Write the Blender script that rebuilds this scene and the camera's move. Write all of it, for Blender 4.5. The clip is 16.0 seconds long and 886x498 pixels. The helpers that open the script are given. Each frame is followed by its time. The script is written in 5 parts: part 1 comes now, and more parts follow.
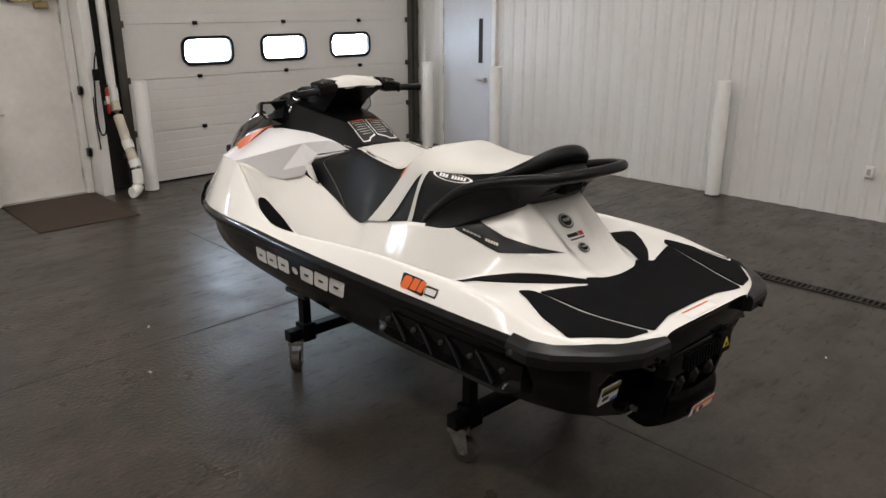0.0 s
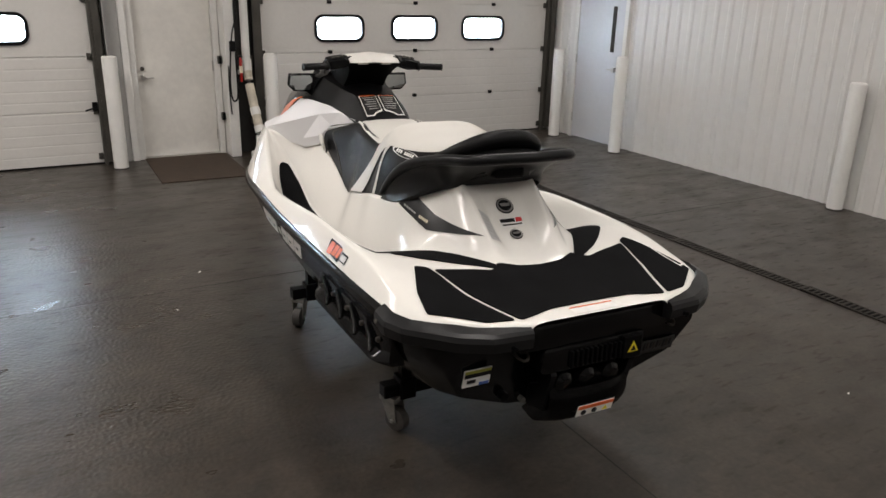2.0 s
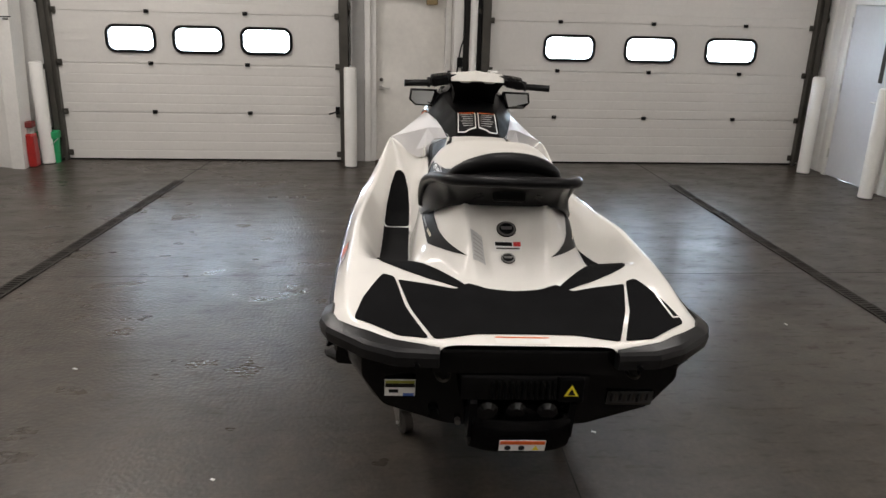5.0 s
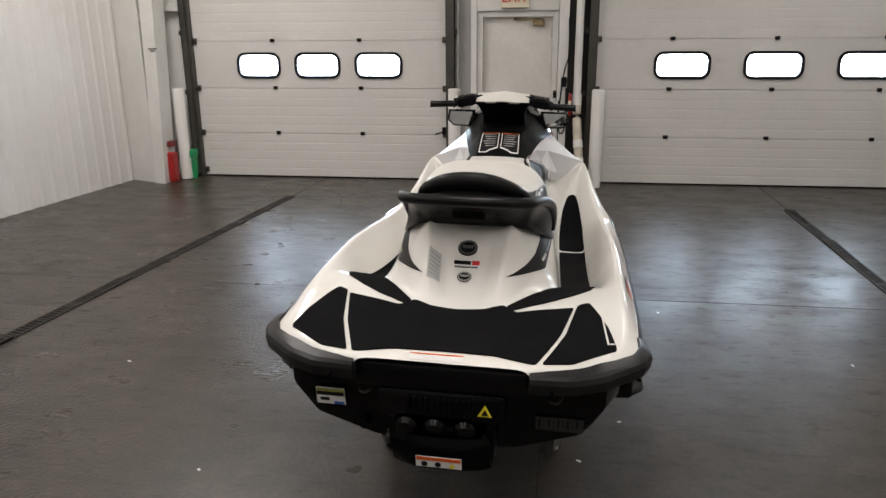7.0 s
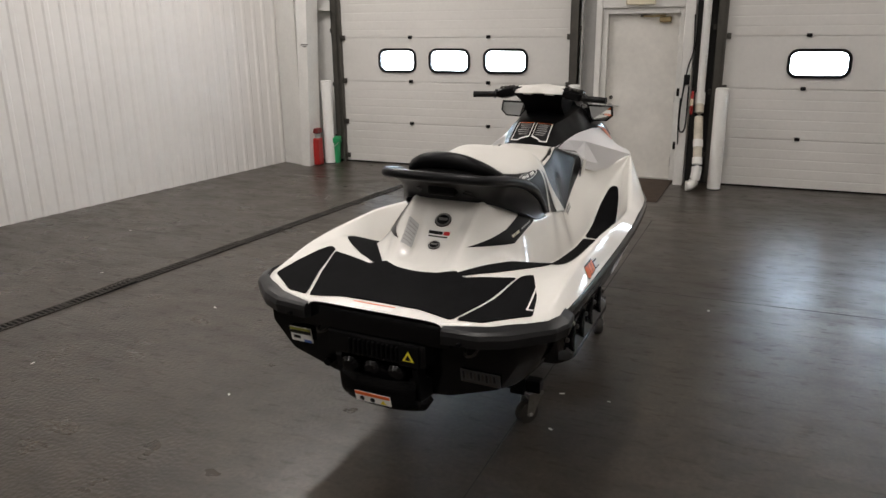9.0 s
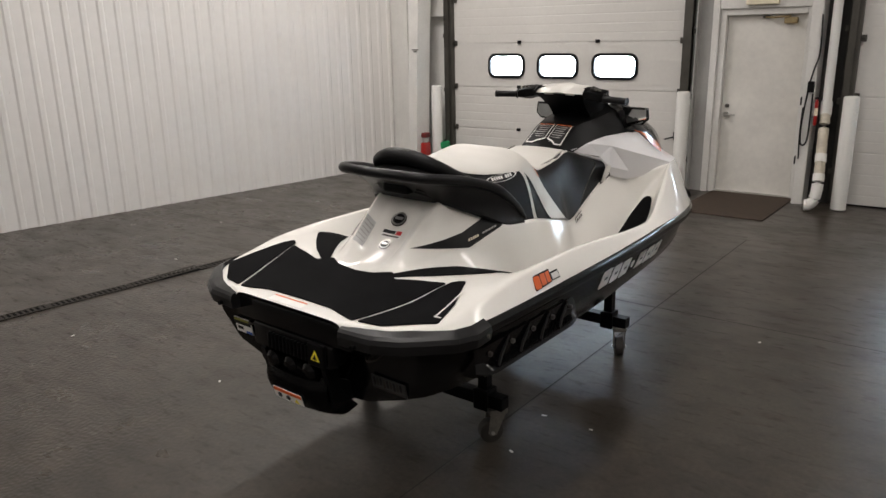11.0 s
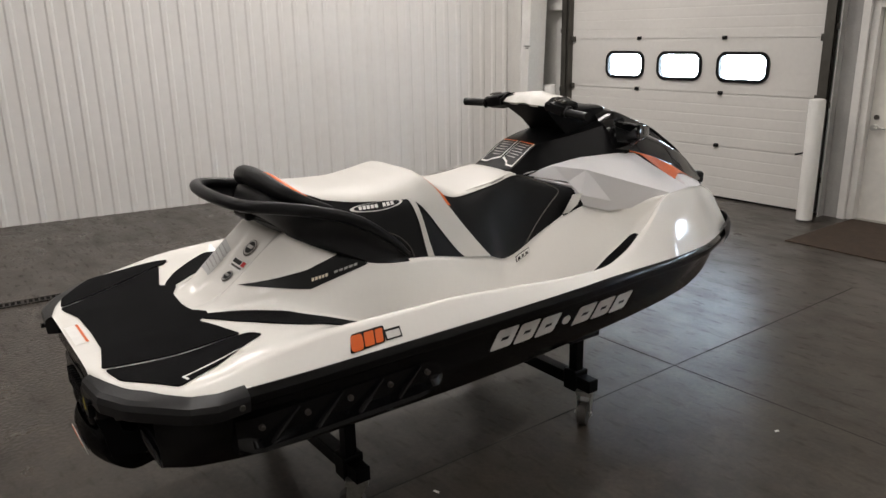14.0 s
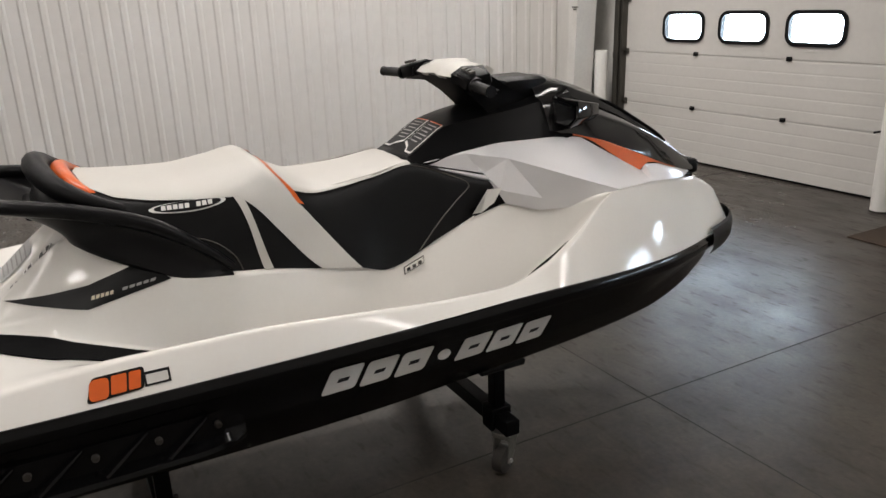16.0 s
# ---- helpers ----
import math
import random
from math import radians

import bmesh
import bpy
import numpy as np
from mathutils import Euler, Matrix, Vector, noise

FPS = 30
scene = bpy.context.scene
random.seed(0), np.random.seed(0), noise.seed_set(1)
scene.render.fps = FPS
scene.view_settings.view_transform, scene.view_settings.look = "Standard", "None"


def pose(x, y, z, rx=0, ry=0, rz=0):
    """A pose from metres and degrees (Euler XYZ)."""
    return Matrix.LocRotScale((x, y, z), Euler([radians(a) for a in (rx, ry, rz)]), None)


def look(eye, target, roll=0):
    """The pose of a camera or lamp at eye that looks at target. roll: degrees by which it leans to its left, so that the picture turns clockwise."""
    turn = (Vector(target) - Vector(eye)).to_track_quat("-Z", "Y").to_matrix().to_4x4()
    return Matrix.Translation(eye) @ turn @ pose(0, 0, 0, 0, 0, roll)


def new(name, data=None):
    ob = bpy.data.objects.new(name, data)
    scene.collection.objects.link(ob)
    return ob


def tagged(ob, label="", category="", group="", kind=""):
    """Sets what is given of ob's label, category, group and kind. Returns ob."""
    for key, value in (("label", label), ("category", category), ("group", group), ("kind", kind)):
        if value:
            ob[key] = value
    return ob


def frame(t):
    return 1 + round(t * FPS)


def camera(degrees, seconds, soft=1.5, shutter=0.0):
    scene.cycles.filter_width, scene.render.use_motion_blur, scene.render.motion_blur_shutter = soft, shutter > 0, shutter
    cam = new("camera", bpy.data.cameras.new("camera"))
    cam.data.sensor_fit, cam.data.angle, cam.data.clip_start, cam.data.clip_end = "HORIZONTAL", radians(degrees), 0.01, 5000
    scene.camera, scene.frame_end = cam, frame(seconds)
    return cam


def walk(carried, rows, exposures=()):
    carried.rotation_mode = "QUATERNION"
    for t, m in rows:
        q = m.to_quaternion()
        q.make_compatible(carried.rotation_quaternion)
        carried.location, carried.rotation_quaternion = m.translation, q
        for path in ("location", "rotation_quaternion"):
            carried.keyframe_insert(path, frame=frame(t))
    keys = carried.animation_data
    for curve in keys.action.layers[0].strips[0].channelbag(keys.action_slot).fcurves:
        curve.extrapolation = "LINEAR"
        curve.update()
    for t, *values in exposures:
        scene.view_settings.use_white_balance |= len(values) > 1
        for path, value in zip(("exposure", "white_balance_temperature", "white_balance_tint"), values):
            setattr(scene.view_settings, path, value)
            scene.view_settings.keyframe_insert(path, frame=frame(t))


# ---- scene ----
cam = camera(61.3, 16.0)
PATH = [
    (0, (0.1, 0.145, 1.696), (1.445, 1.49, 1.078), 0.0),
    (0.5, (0.263, -0.066, 1.689), (1.455, 1.407, 1.048), -0.0),
    (1, (0.481, -0.158, 1.662), (1.637, 1.341, 1.016), -0.7),
    (1.5, (0.663, -0.266, 1.681), (1.7, 1.309, 1.016), -0.3),
    (2, (0.795, -0.479, 1.682), (1.738, 1.16, 1.028), 1.5),
    (2.5, (0.916, -0.623, 1.683), (1.73, 1.083, 1.027), 1.7),
    (3, (1.121, -0.646, 1.684), (1.779, 1.127, 1.031), 1.6),
    (3.5, (1.304, -0.681, 1.7), (1.859, 1.131, 1.059), 2.2),
    (4, (1.481, -0.815, 1.716), (1.881, 1.04, 1.084), 1.7),
    (4.2, (1.544, -0.86, 1.719), (1.88, 1.008, 1.088), 1.7),
    (6.3, (2.375, -0.868, 1.732), (2.26, 1.028, 1.103), -0.4),
    (6.5, (2.456, -0.892, 1.74), (2.255, 1.0, 1.122), -0.8),
    (7, (2.587, -0.9, 1.738), (2.321, 0.993, 1.153), -0.5),
    (7.5, (2.779, -0.84, 1.72), (2.371, 1.03, 1.14), -0.9),
    (8, (3.033, -0.882, 1.735), (2.511, 0.952, 1.133), -1.1),
    (8.5, (3.301, -1.021, 1.74), (2.644, 0.774, 1.151), -1.2),
    (9, (3.464, -1.021, 1.718), (2.72, 0.741, 1.135), -0.8),
    (9.2, (3.524, -0.964, 1.699), (2.733, 0.777, 1.115), -0.6),
    (11.3, (4.248, -0.38, 1.628), (3.056, 1.128, 1.075), -1.9),
    (11.5, (4.312, -0.292, 1.648), (3.087, 1.187, 1.089), -2.4),
    (12, (4.405, -0.096, 1.648), (3.134, 1.345, 1.093), -1.8),
    (12.5, (4.548, 0.08, 1.646), (3.199, 1.453, 1.102), -1.9),
    (13, (4.639, 0.255, 1.646), (3.211, 1.547, 1.106), -1.0),
    (13.5, (4.654, 0.494, 1.626), (3.176, 1.725, 1.078), -1.8),
    (14, (4.65, 0.723, 1.629), (3.134, 1.904, 1.074), -1.1),
    (14.5, (4.702, 0.979, 1.61), (3.106, 2.037, 1.031), -1.8),
    (15, (4.718, 1.239, 1.599), (3.077, 2.219, 1.01), -2.3),
    (15.5, (4.638, 1.488, 1.585), (3.0, 2.457, 0.97), -2.1),
    (16, (4.591, 1.695, 1.569), (2.941, 2.634, 0.94), -1.9),
]
walk(cam, [(t, look(eye, target, roll)) for t, eye, target, roll in PATH])

# ---- world and large lights ----
world = bpy.data.worlds.new("world")
scene.world = world
world.use_nodes = True
wn = world.node_tree
sky = wn.nodes.new("ShaderNodeTexSky")
sky.sky_type = "NISHITA"
sky.sun_disc = False
sky.sun_elevation, sky.sun_rotation = radians(35), radians(200)
wn.links.new(sky.outputs[0], wn.nodes["Background"].inputs[0])
wn.nodes["Background"].inputs[1].default_value = 0.12
scene.view_settings.exposure = 0.19


# ---- materials ----
def material(name, base, rough=0.5, metal=0.0, vary=0.12, scale=6.0, fine=60.0, bump=0.0, bump_scale=200.0, coat=0.0, rough_vary=0.0, spread=None, spec=0.5):
    """Principled surface with variation at two scales and a fine relief."""
    m = bpy.data.materials.new(name)
    m.use_nodes = True
    t = m.node_tree
    b = t.nodes["Principled BSDF"]
    coord = t.nodes.new("ShaderNodeTexCoord")
    def tex(s, detail=4.0):
        n = t.nodes.new("ShaderNodeTexNoise")
        n.inputs["Scale"].default_value, n.inputs["Detail"].default_value = s, detail
        t.links.new(coord.outputs["Object"], n.inputs["Vector"])
        return n
    big, small = tex(scale), tex(fine)
    mix = t.nodes.new("ShaderNodeMix")
    mix.data_type, mix.blend_type = "FLOAT", "MIX"
    mix.inputs[0].default_value = 0.4
    t.links.new(big.outputs[0], mix.inputs[2])
    t.links.new(small.outputs[0], mix.inputs[3])
    ramp = t.nodes.new("ShaderNodeValToRGB")
    ramp.color_ramp.elements[0].position, ramp.color_ramp.elements[1].position = 0.3, 0.7
    lo = [max(0.0, c * (1 - vary)) for c in base]
    hi = spread if spread else [min(1.0, c * (1 + vary)) for c in base]
    ramp.color_ramp.elements[0].color, ramp.color_ramp.elements[1].color = (*lo, 1), (*hi, 1)
    t.links.new(mix.outputs[0], ramp.inputs[0])
    t.links.new(ramp.outputs[0], b.inputs["Base Color"])
    b.inputs["Metallic"].default_value = metal
    b.inputs["Specular IOR Level"].default_value = spec
    b.inputs["Coat Weight"].default_value = coat
    b.inputs["Coat Roughness"].default_value = 0.04
    if rough_vary:
        rr = t.nodes.new("ShaderNodeMapRange")
        rr.inputs[1].default_value, rr.inputs[2].default_value = 0.3, 0.7
        rr.inputs[3].default_value, rr.inputs[4].default_value = max(0.02, rough - rough_vary), min(1, rough + rough_vary)
        t.links.new(mix.outputs[0], rr.inputs[0])
        t.links.new(rr.outputs[0], b.inputs["Roughness"])
    else:
        b.inputs["Roughness"].default_value = rough
    if bump:
        n = tex(bump_scale, 3.0)
        bp = t.nodes.new("ShaderNodeBump")
        bp.inputs["Strength"].default_value, bp.inputs["Distance"].default_value = bump, 0.002
        t.links.new(n.outputs[0], bp.inputs["Height"])
        t.links.new(bp.outputs[0], b.inputs["Normal"])
    return m


def glowing(name, colour, strength):
    m = bpy.data.materials.new(name)
    m.use_nodes = True
    b = m.node_tree.nodes["Principled BSDF"]
    b.inputs["Base Color"].default_value = (*colour, 1)
    b.inputs["Emission Color"].default_value = (*colour, 1)
    b.inputs["Emission Strength"].default_value = strength
    return m


def floor_material():
    """Sealed grey concrete: cloudy tone, worn glossy patches, scuffs and small dark stains."""
    m = bpy.data.materials.new("sealed_concrete")
    m.use_nodes = True
    t = m.node_tree
    b = t.nodes["Principled BSDF"]
    co = t.nodes.new("ShaderNodeTexCoord")
    def tex(s, d=6.0, r=0.55, dist=0.0):
        n = t.nodes.new("ShaderNodeTexNoise")
        n.inputs["Scale"].default_value, n.inputs["Detail"].default_value = s, d
        n.inputs["Roughness"].default_value, n.inputs["Distortion"].default_value = r, dist
        t.links.new(co.outputs["Object"], n.inputs["Vector"])
        return n.outputs[0]
    def ramp(src, a, c, lo, hi):
        r = t.nodes.new("ShaderNodeValToRGB")
        r.color_ramp.elements[0].position, r.color_ramp.elements[1].position = a, c
        r.color_ramp.elements[0].color, r.color_ramp.elements[1].color = (*lo, 1), (*hi, 1)
        t.links.new(src, r.inputs[0])
        return r.outputs[0]
    def mul(x, y):
        n = t.nodes.new("ShaderNodeMix")
        n.data_type, n.blend_type = "RGBA", "MULTIPLY"
        n.inputs[0].default_value = 1.0
        t.links.new(x, n.inputs[6])
        t.links.new(y, n.inputs[7])
        return n.outputs[2]
    cloud = ramp(tex(0.55, 6.0, 0.6, 0.3), 0.32, 0.68, (0.037, 0.0312, 0.0255), (0.055, 0.0458, 0.0370))
    grain = ramp(tex(45.0, 5.0), 0.3, 0.7, (0.72, 0.72, 0.72), (1.2, 1.2, 1.2))
    stain = ramp(tex(1.9, 3.0, 0.5), 0.30, 0.66, (0.80, 0.79, 0.78), (1.10, 1.10, 1.10))
    scuff = ramp(tex(9.0, 3.0, 0.5), 0.36, 0.74, (0.84, 0.84, 0.84), (1.28, 1.25, 1.20))
    # short dark drag marks, all in one direction
    def drag(sx, sy, turn, a, c, dark):
        mp = t.nodes.new("ShaderNodeMapping")
        mp.inputs["Scale"].default_value = (sx, sy, 1.0)
        mp.inputs["Rotation"].default_value = (0, 0, radians(turn))
        t.links.new(co.outputs["Object"], mp.inputs["Vector"])
        n = t.nodes.new("ShaderNodeTexNoise")
        n.inputs["Scale"].default_value, n.inputs["Detail"].default_value = 1.0, 2.0
        t.links.new(mp.outputs[0], n.inputs["Vector"])
        return n.outputs[0], ramp(n.outputs[0], a, c, (1.0, 1.0, 1.0), dark)
    marks, mark_tone = drag(9.0, 30.0, 8, 0.60, 0.70, (0.92, 0.91, 0.90))
    streaks, streak_tone = drag(2.2, 7.0, -14, 0.50, 0.76, (0.80, 0.78, 0.76))
    t.links.new(mul(mul(mul(mul(mul(cloud, grain), stain), scuff), mark_tone), streak_tone), b.inputs["Base Color"])
    worn = t.nodes.new("ShaderNodeMapRange")
    worn.inputs[1].default_value, worn.inputs[2].default_value = 0.30, 0.70
    worn.inputs[3].default_value, worn.inputs[4].default_value = 0.28, 0.38
    t.links.new(tex(3.4, 2.0, 0.5), worn.inputs[0])
    b.inputs["Specular IOR Level"].default_value = 0.40
    bp = t.nodes.new("ShaderNodeBump")
    bp.inputs["Strength"].default_value, bp.inputs["Distance"].default_value = 0.75, 0.006
    # orange-peel patches between smooth trowelled areas
    def maths(op, x, y):
        n = t.nodes.new("ShaderNodeMath")
        n.operation = op
        for k, v in ((0, x), (1, y)):
            if isinstance(v, float):
                n.inputs[k].default_value = v
            else:
                t.links.new(v, n.inputs[k])
        return n.outputs[0]
    def span(src, a, c, lo, hi):
        n = t.nodes.new("ShaderNodeMapRange")
        for k, v in enumerate((a, c, lo, hi)):
            n.inputs[k + 1].default_value = v
        t.links.new(src, n.inputs[0])
        return n.outputs[0]
    xyz = t.nodes.new("ShaderNodeSeparateXYZ")
    t.links.new(co.outputs["Object"], xyz.inputs[0])
    patch = maths("MULTIPLY", span(tex(0.9, 1.0, 0.4), 0.30, 0.66, 0.15, 1.0), span(xyz.outputs[0], 2.0, 1.2, 0.05, 1.0))
    dull = maths("ADD", span(marks, 0.58, 0.68, 0.0, 0.15), span(streaks, 0.46, 0.72, 0.0, 0.10))
    t.links.new(maths("ADD", maths("SUBTRACT", worn.outputs[0], maths("MULTIPLY", patch, 0.05)), dull), b.inputs["Roughness"])
    relief = maths("MULTIPLY", tex(52.0, 0.5, 0.4), patch)
    t.links.new(maths("ADD", relief, maths("MULTIPLY", tex(110.0, 3.0, 0.6), 0.10)), bp.inputs["Height"])
    t.links.new(bp.outputs[0], b.inputs["Normal"])
    return m


CONCRETE = floor_material()
PANEL = material("painted_steel_panel", (0.66, 0.645, 0.62), 0.42, vary=0.05, scale=1.2, fine=14, bump=0.05, bump_scale=30)
DOORPAINT = material("overhead_door_paint", (0.64, 0.625, 0.595), 0.45, vary=0.05, scale=1.5, fine=30, bump=0.15, bump_scale=260)
DOORGREY = material("hinged_door_paint", (0.70, 0.68, 0.635), 0.40, vary=0.10, scale=3.0, fine=18, bump=0.05, bump_scale=80)
DOORBLUE = material("pale_grey_door_paint", (0.56, 0.57, 0.60), 0.38, vary=0.05, scale=2.0, fine=25)
TRIM = material("white_trim_paint", (0.70, 0.69, 0.66), 0.45, vary=0.07, scale=5, fine=40)
OLDPIPE = material("yellowed_plastic_hose", (0.52, 0.47, 0.38), 0.45, vary=0.22, scale=9, fine=50)
PIPE = material("white_plastic_pipe", (0.74, 0.73, 0.70), 0.35, vary=0.05, scale=5, fine=60)
TRACK = material("galvanised_track", (0.085, 0.08, 0.07), 0.5, metal=0.6, vary=0.25, scale=8, fine=90, rough_vary=0.1)
# dark joints, rings and glass; on the recess sheet the colour is painted shade
DARK = material("dark_parts_and_shade", (0.03, 0.028, 0.026), 0.8, vary=0.3)
RUBBER = material("black_rubber", (0.0055, 0.0055, 0.006), 0.34, spec=0.17, vary=0.25, scale=20, fine=200, bump=0.1)
CEIL = material("ceiling_liner", (0.74, 0.73, 0.71), 0.6, vary=0.04, scale=1.0)
MAT = material("brown_floor_mat", (0.043, 0.0275, 0.0165), 0.95, vary=0.35, scale=12, fine=220, bump=0.8, bump_scale=350)
GRATE = material("cast_iron_grate", (0.032, 0.028, 0.024), 0.6, spec=0.25, vary=0.3, scale=20, fine=150)
GLOW = glowing("daylight_backdrop", (0.74, 0.87, 1.0), 19.0)
GREYPOST = material("grey_painted_steel", (0.36, 0.355, 0.34), 0.5, vary=0.12, scale=6, fine=60)
RED = material("red_paint", (0.33, 0.014, 0.012), 0.35, vary=0.15)
GREEN = material("green_plastic", (0.02, 0.30, 0.11), 0.4, vary=0.15)
STEEL = material("bright_steel", (0.55, 0.54, 0.52), 0.28, metal=1.0, vary=0.1, scale=30, fine=200)
WHITEPAPER = material("white_sticker", (0.78, 0.77, 0.74), 0.4, vary=0.04, scale=30)
INK = material("black_ink", (0.007, 0.007, 0.0075), 0.35, spec=0.2, vary=0.1)
SIGN = material("exit_sign_face", (0.75, 0.68, 0.52), 0.5, vary=0.05)
REDINK = material("red_letters", (0.55, 0.02, 0.02), 0.5, vary=0.1)

GEL = material("white_gelcoat", (0.78, 0.76, 0.715), 0.10, spec=0.30, vary=0.02, scale=3, fine=80)
PEARL = material("pearl_white_fairing", (0.76, 0.75, 0.755), 0.34, spec=0.3, vary=0.03, scale=4, fine=200, coat=0.1)
SILVER = material("silver_fairing", (0.50, 0.495, 0.50), 0.28, metal=0.25, vary=0.05, scale=5, fine=300, coat=0.4)
HULL = material("black_hull_gelcoat", (0.003, 0.003, 0.0033), 0.14, spec=0.22, vary=0.2, scale=3, fine=120)
GLOSS = material("gloss_black_hood", (0.004, 0.004, 0.0045), 0.09, spec=0.5, vary=0.2, scale=5, coat=0.15)
PLASTIC = material("matt_black_plastic", (0.003, 0.003, 0.0033), 0.38, spec=0.08, vary=0.2, scale=12, fine=250, bump=0.12, bump_scale=500)
BUMPER = material("grey_black_bumper", (0.009, 0.009, 0.0095), 0.36, spec=0.26, vary=0.25, scale=10, fine=160, bump=0.1, bump_scale=300)
FOAM = material("black_foam_pad", (0.006, 0.006, 0.0065), 0.95, spec=0.08, vary=0.35, scale=10, fine=300, bump=0.9, bump_scale=450)
VWHITE = material("white_seat_vinyl", (0.58, 0.562, 0.52), 0.42, vary=0.04, scale=5, fine=200, bump=0.12, bump_scale=600)
VBLACK = material("black_seat_vinyl", (0.006, 0.006, 0.0064), 0.38, spec=0.15, vary=0.25, scale=8, fine=300, bump=0.2, bump_scale=600)
ORANGE = material("orange_paint", (0.68, 0.115, 0.012), 0.3, vary=0.08, scale=6, coat=0.3)
GREYLINE = material("light_grey_print", (0.62, 0.60, 0.57), 0.4, vary=0.06, scale=20)
YELLOW = material("yellow_sticker", (0.75, 0.62, 0.03), 0.4, vary=0.05)
FORK = material("dull_zinc_fork", (0.22, 0.21, 0.19), 0.5, metal=0.8, vary=0.3, scale=20, fine=90)
MIRROR = material("mirror_glass", (0.55, 0.57, 0.57), 0.03, metal=1.0, vary=0.01)


# ---- helpers of the build ----
def part(name, bm, mat, parent, label="", smooth=None):
    """Links a bmesh as one mesh object under a thing or a part (or at top level)."""
    me = bpy.data.meshes.new(name)
    bmesh.ops.recalc_face_normals(bm, faces=bm.faces)
    bm.to_mesh(me)
    bm.free()
    me.materials.append(mat)
    if smooth is not None:
        me.shade_smooth()
        me.set_sharp_from_angle(angle=radians(smooth))
    ob = new(name, me)
    if parent is not None:
        ob.parent = parent
    if label:
        ob["label"] = label
    return ob


def add_box(bm, x0, x1, y0, y1, z0, z1, bevel=0.0, m=None):
    r = bmesh.ops.create_cube(bm, size=1.0)
    vs = r["verts"]
    t = Matrix.Translation(((x0 + x1) / 2, (y0 + y1) / 2, (z0 + z1) / 2)) @ Matrix.Diagonal((abs(x1 - x0), abs(y1 - y0), abs(z1 - z0), 1))
    bmesh.ops.transform(bm, matrix=t, verts=vs)
    if bevel:
        es = list({e for v in vs for e in v.link_edges})
        vs = bmesh.ops.bevel(bm, geom=es, offset=bevel, segments=2, affect="EDGES", profile=0.5)["verts"]
    if m is not None:
        bmesh.ops.transform(bm, matrix=m, verts=list({v for v in vs}))
    return vs


def box(x0, x1, y0, y1, z0, z1, bevel=0.0, m=None):
    bm = bmesh.new()
    add_box(bm, x0, x1, y0, y1, z0, z1, bevel, m)
    return bm


def add_tube(bm, pts, r, seg=10, cap=True, flat=1.0):
    """A tube along points; r one radius or one for each point; flat squeezes it upright."""
    pts = [Vector(p) for p in pts]
    rs = r if isinstance(r, (list, tuple)) else [r] * len(pts)
    rings = []
    for i, p in enumerate(pts):
        d = (pts[min(i + 1, len(pts) - 1)] - pts[max(i - 1, 0)]).normalized()
        up = Vector((0, 0, 1)) if abs(d.z) < 0.95 else Vector((0, 1, 0))
        a = d.cross(up).normalized()
        b = a.cross(d).normalized()
        rings.append([bm.verts.new(p + rs[i] * (a * math.cos(k * math.tau / seg) + b * flat * math.sin(k * math.tau / seg))) for k in range(seg)])
    for q, w in zip(rings, rings[1:]):
        for k in range(seg):
            bm.faces.new((q[k], q[(k + 1) % seg], w[(k + 1) % seg], w[k]))
    if cap:
        bm.faces.new(rings[0][::-1])
        bm.faces.new(rings[-1])
    return bm


def tube(pts, r, seg=10, flat=1.0):
    return add_tube(bmesh.new(), pts, r, seg, True, flat)


def curve_pts(knots, n):
    """Points along a smooth line through knots (any number of coordinates)."""
    k = np.array(knots, float)
    out = []
    for i in range(len(k) - 1):
        p0, p1, p2, p3 = k[max(i - 1, 0)], k[i], k[i + 1], k[min(i + 2, len(k) - 1)]
        for s in np.arange(n) / n:
            out.append(0.5 * (2 * p1 + (p2 - p0) * s + (2 * p0 - 5 * p1 + 4 * p2 - p3) * s * s + (3 * p1 - p0 - 3 * p2 + p3) * s ** 3))
    out.append(k[-1])
    return np.array(out)


def prism(outline, z0, z1, bevel=0.0):
    """An upright prism over a plan outline."""
    bm = bmesh.new()
    f = bm.faces.new([bm.verts.new((x, y, z0)) for x, y in outline])
    r = bmesh.ops.extrude_face_region(bm, geom=[f])
    bmesh.ops.translate(bm, vec=(0, 0, z1 - z0), verts=[v for v in r["geom"] if isinstance(v, bmesh.types.BMVert)])
    if bevel:
        top = [e for e in bm.edges if all(abs(v.co.z - z1) < 1e-6 for v in e.verts)]
        bmesh.ops.bevel(bm, geom=top, offset=bevel, segments=2, affect="EDGES", profile=0.5)
    return bm


def rounded(w, h, r, seg=5):
    """A rounded rectangle's outline about the origin."""
    out = []
    for cx, cy, a in ((w / 2 - r, h / 2 - r, 0), (-w / 2 + r, h / 2 - r, 90), (-w / 2 + r, -h / 2 + r, 180), (w / 2 - r, -h / 2 + r, 270)):
        for k in range(seg + 1):
            b = radians(a + 90 * k / seg)
            out.append((cx + r * math.cos(b), cy + r * math.sin(b)))
    return out


def thing(name, label, category, group="", at=None):
    ob = new(name)
    if at is not None:
        ob.matrix_basis = at
    return tagged(ob, label, category, group)


def structure(name, bm, mat, label, category, smooth=None):
    return tagged(part(name, bm, mat, None, "", smooth), label, category, kind="structure")


# ---- the hall ----
NORTH, EAST, TOP = 7.38, 6.90, 4.3


def west(y):
    """The ribbed side wall runs a little out of square."""
    return -2.13 - 0.165 * (7.15 - y)


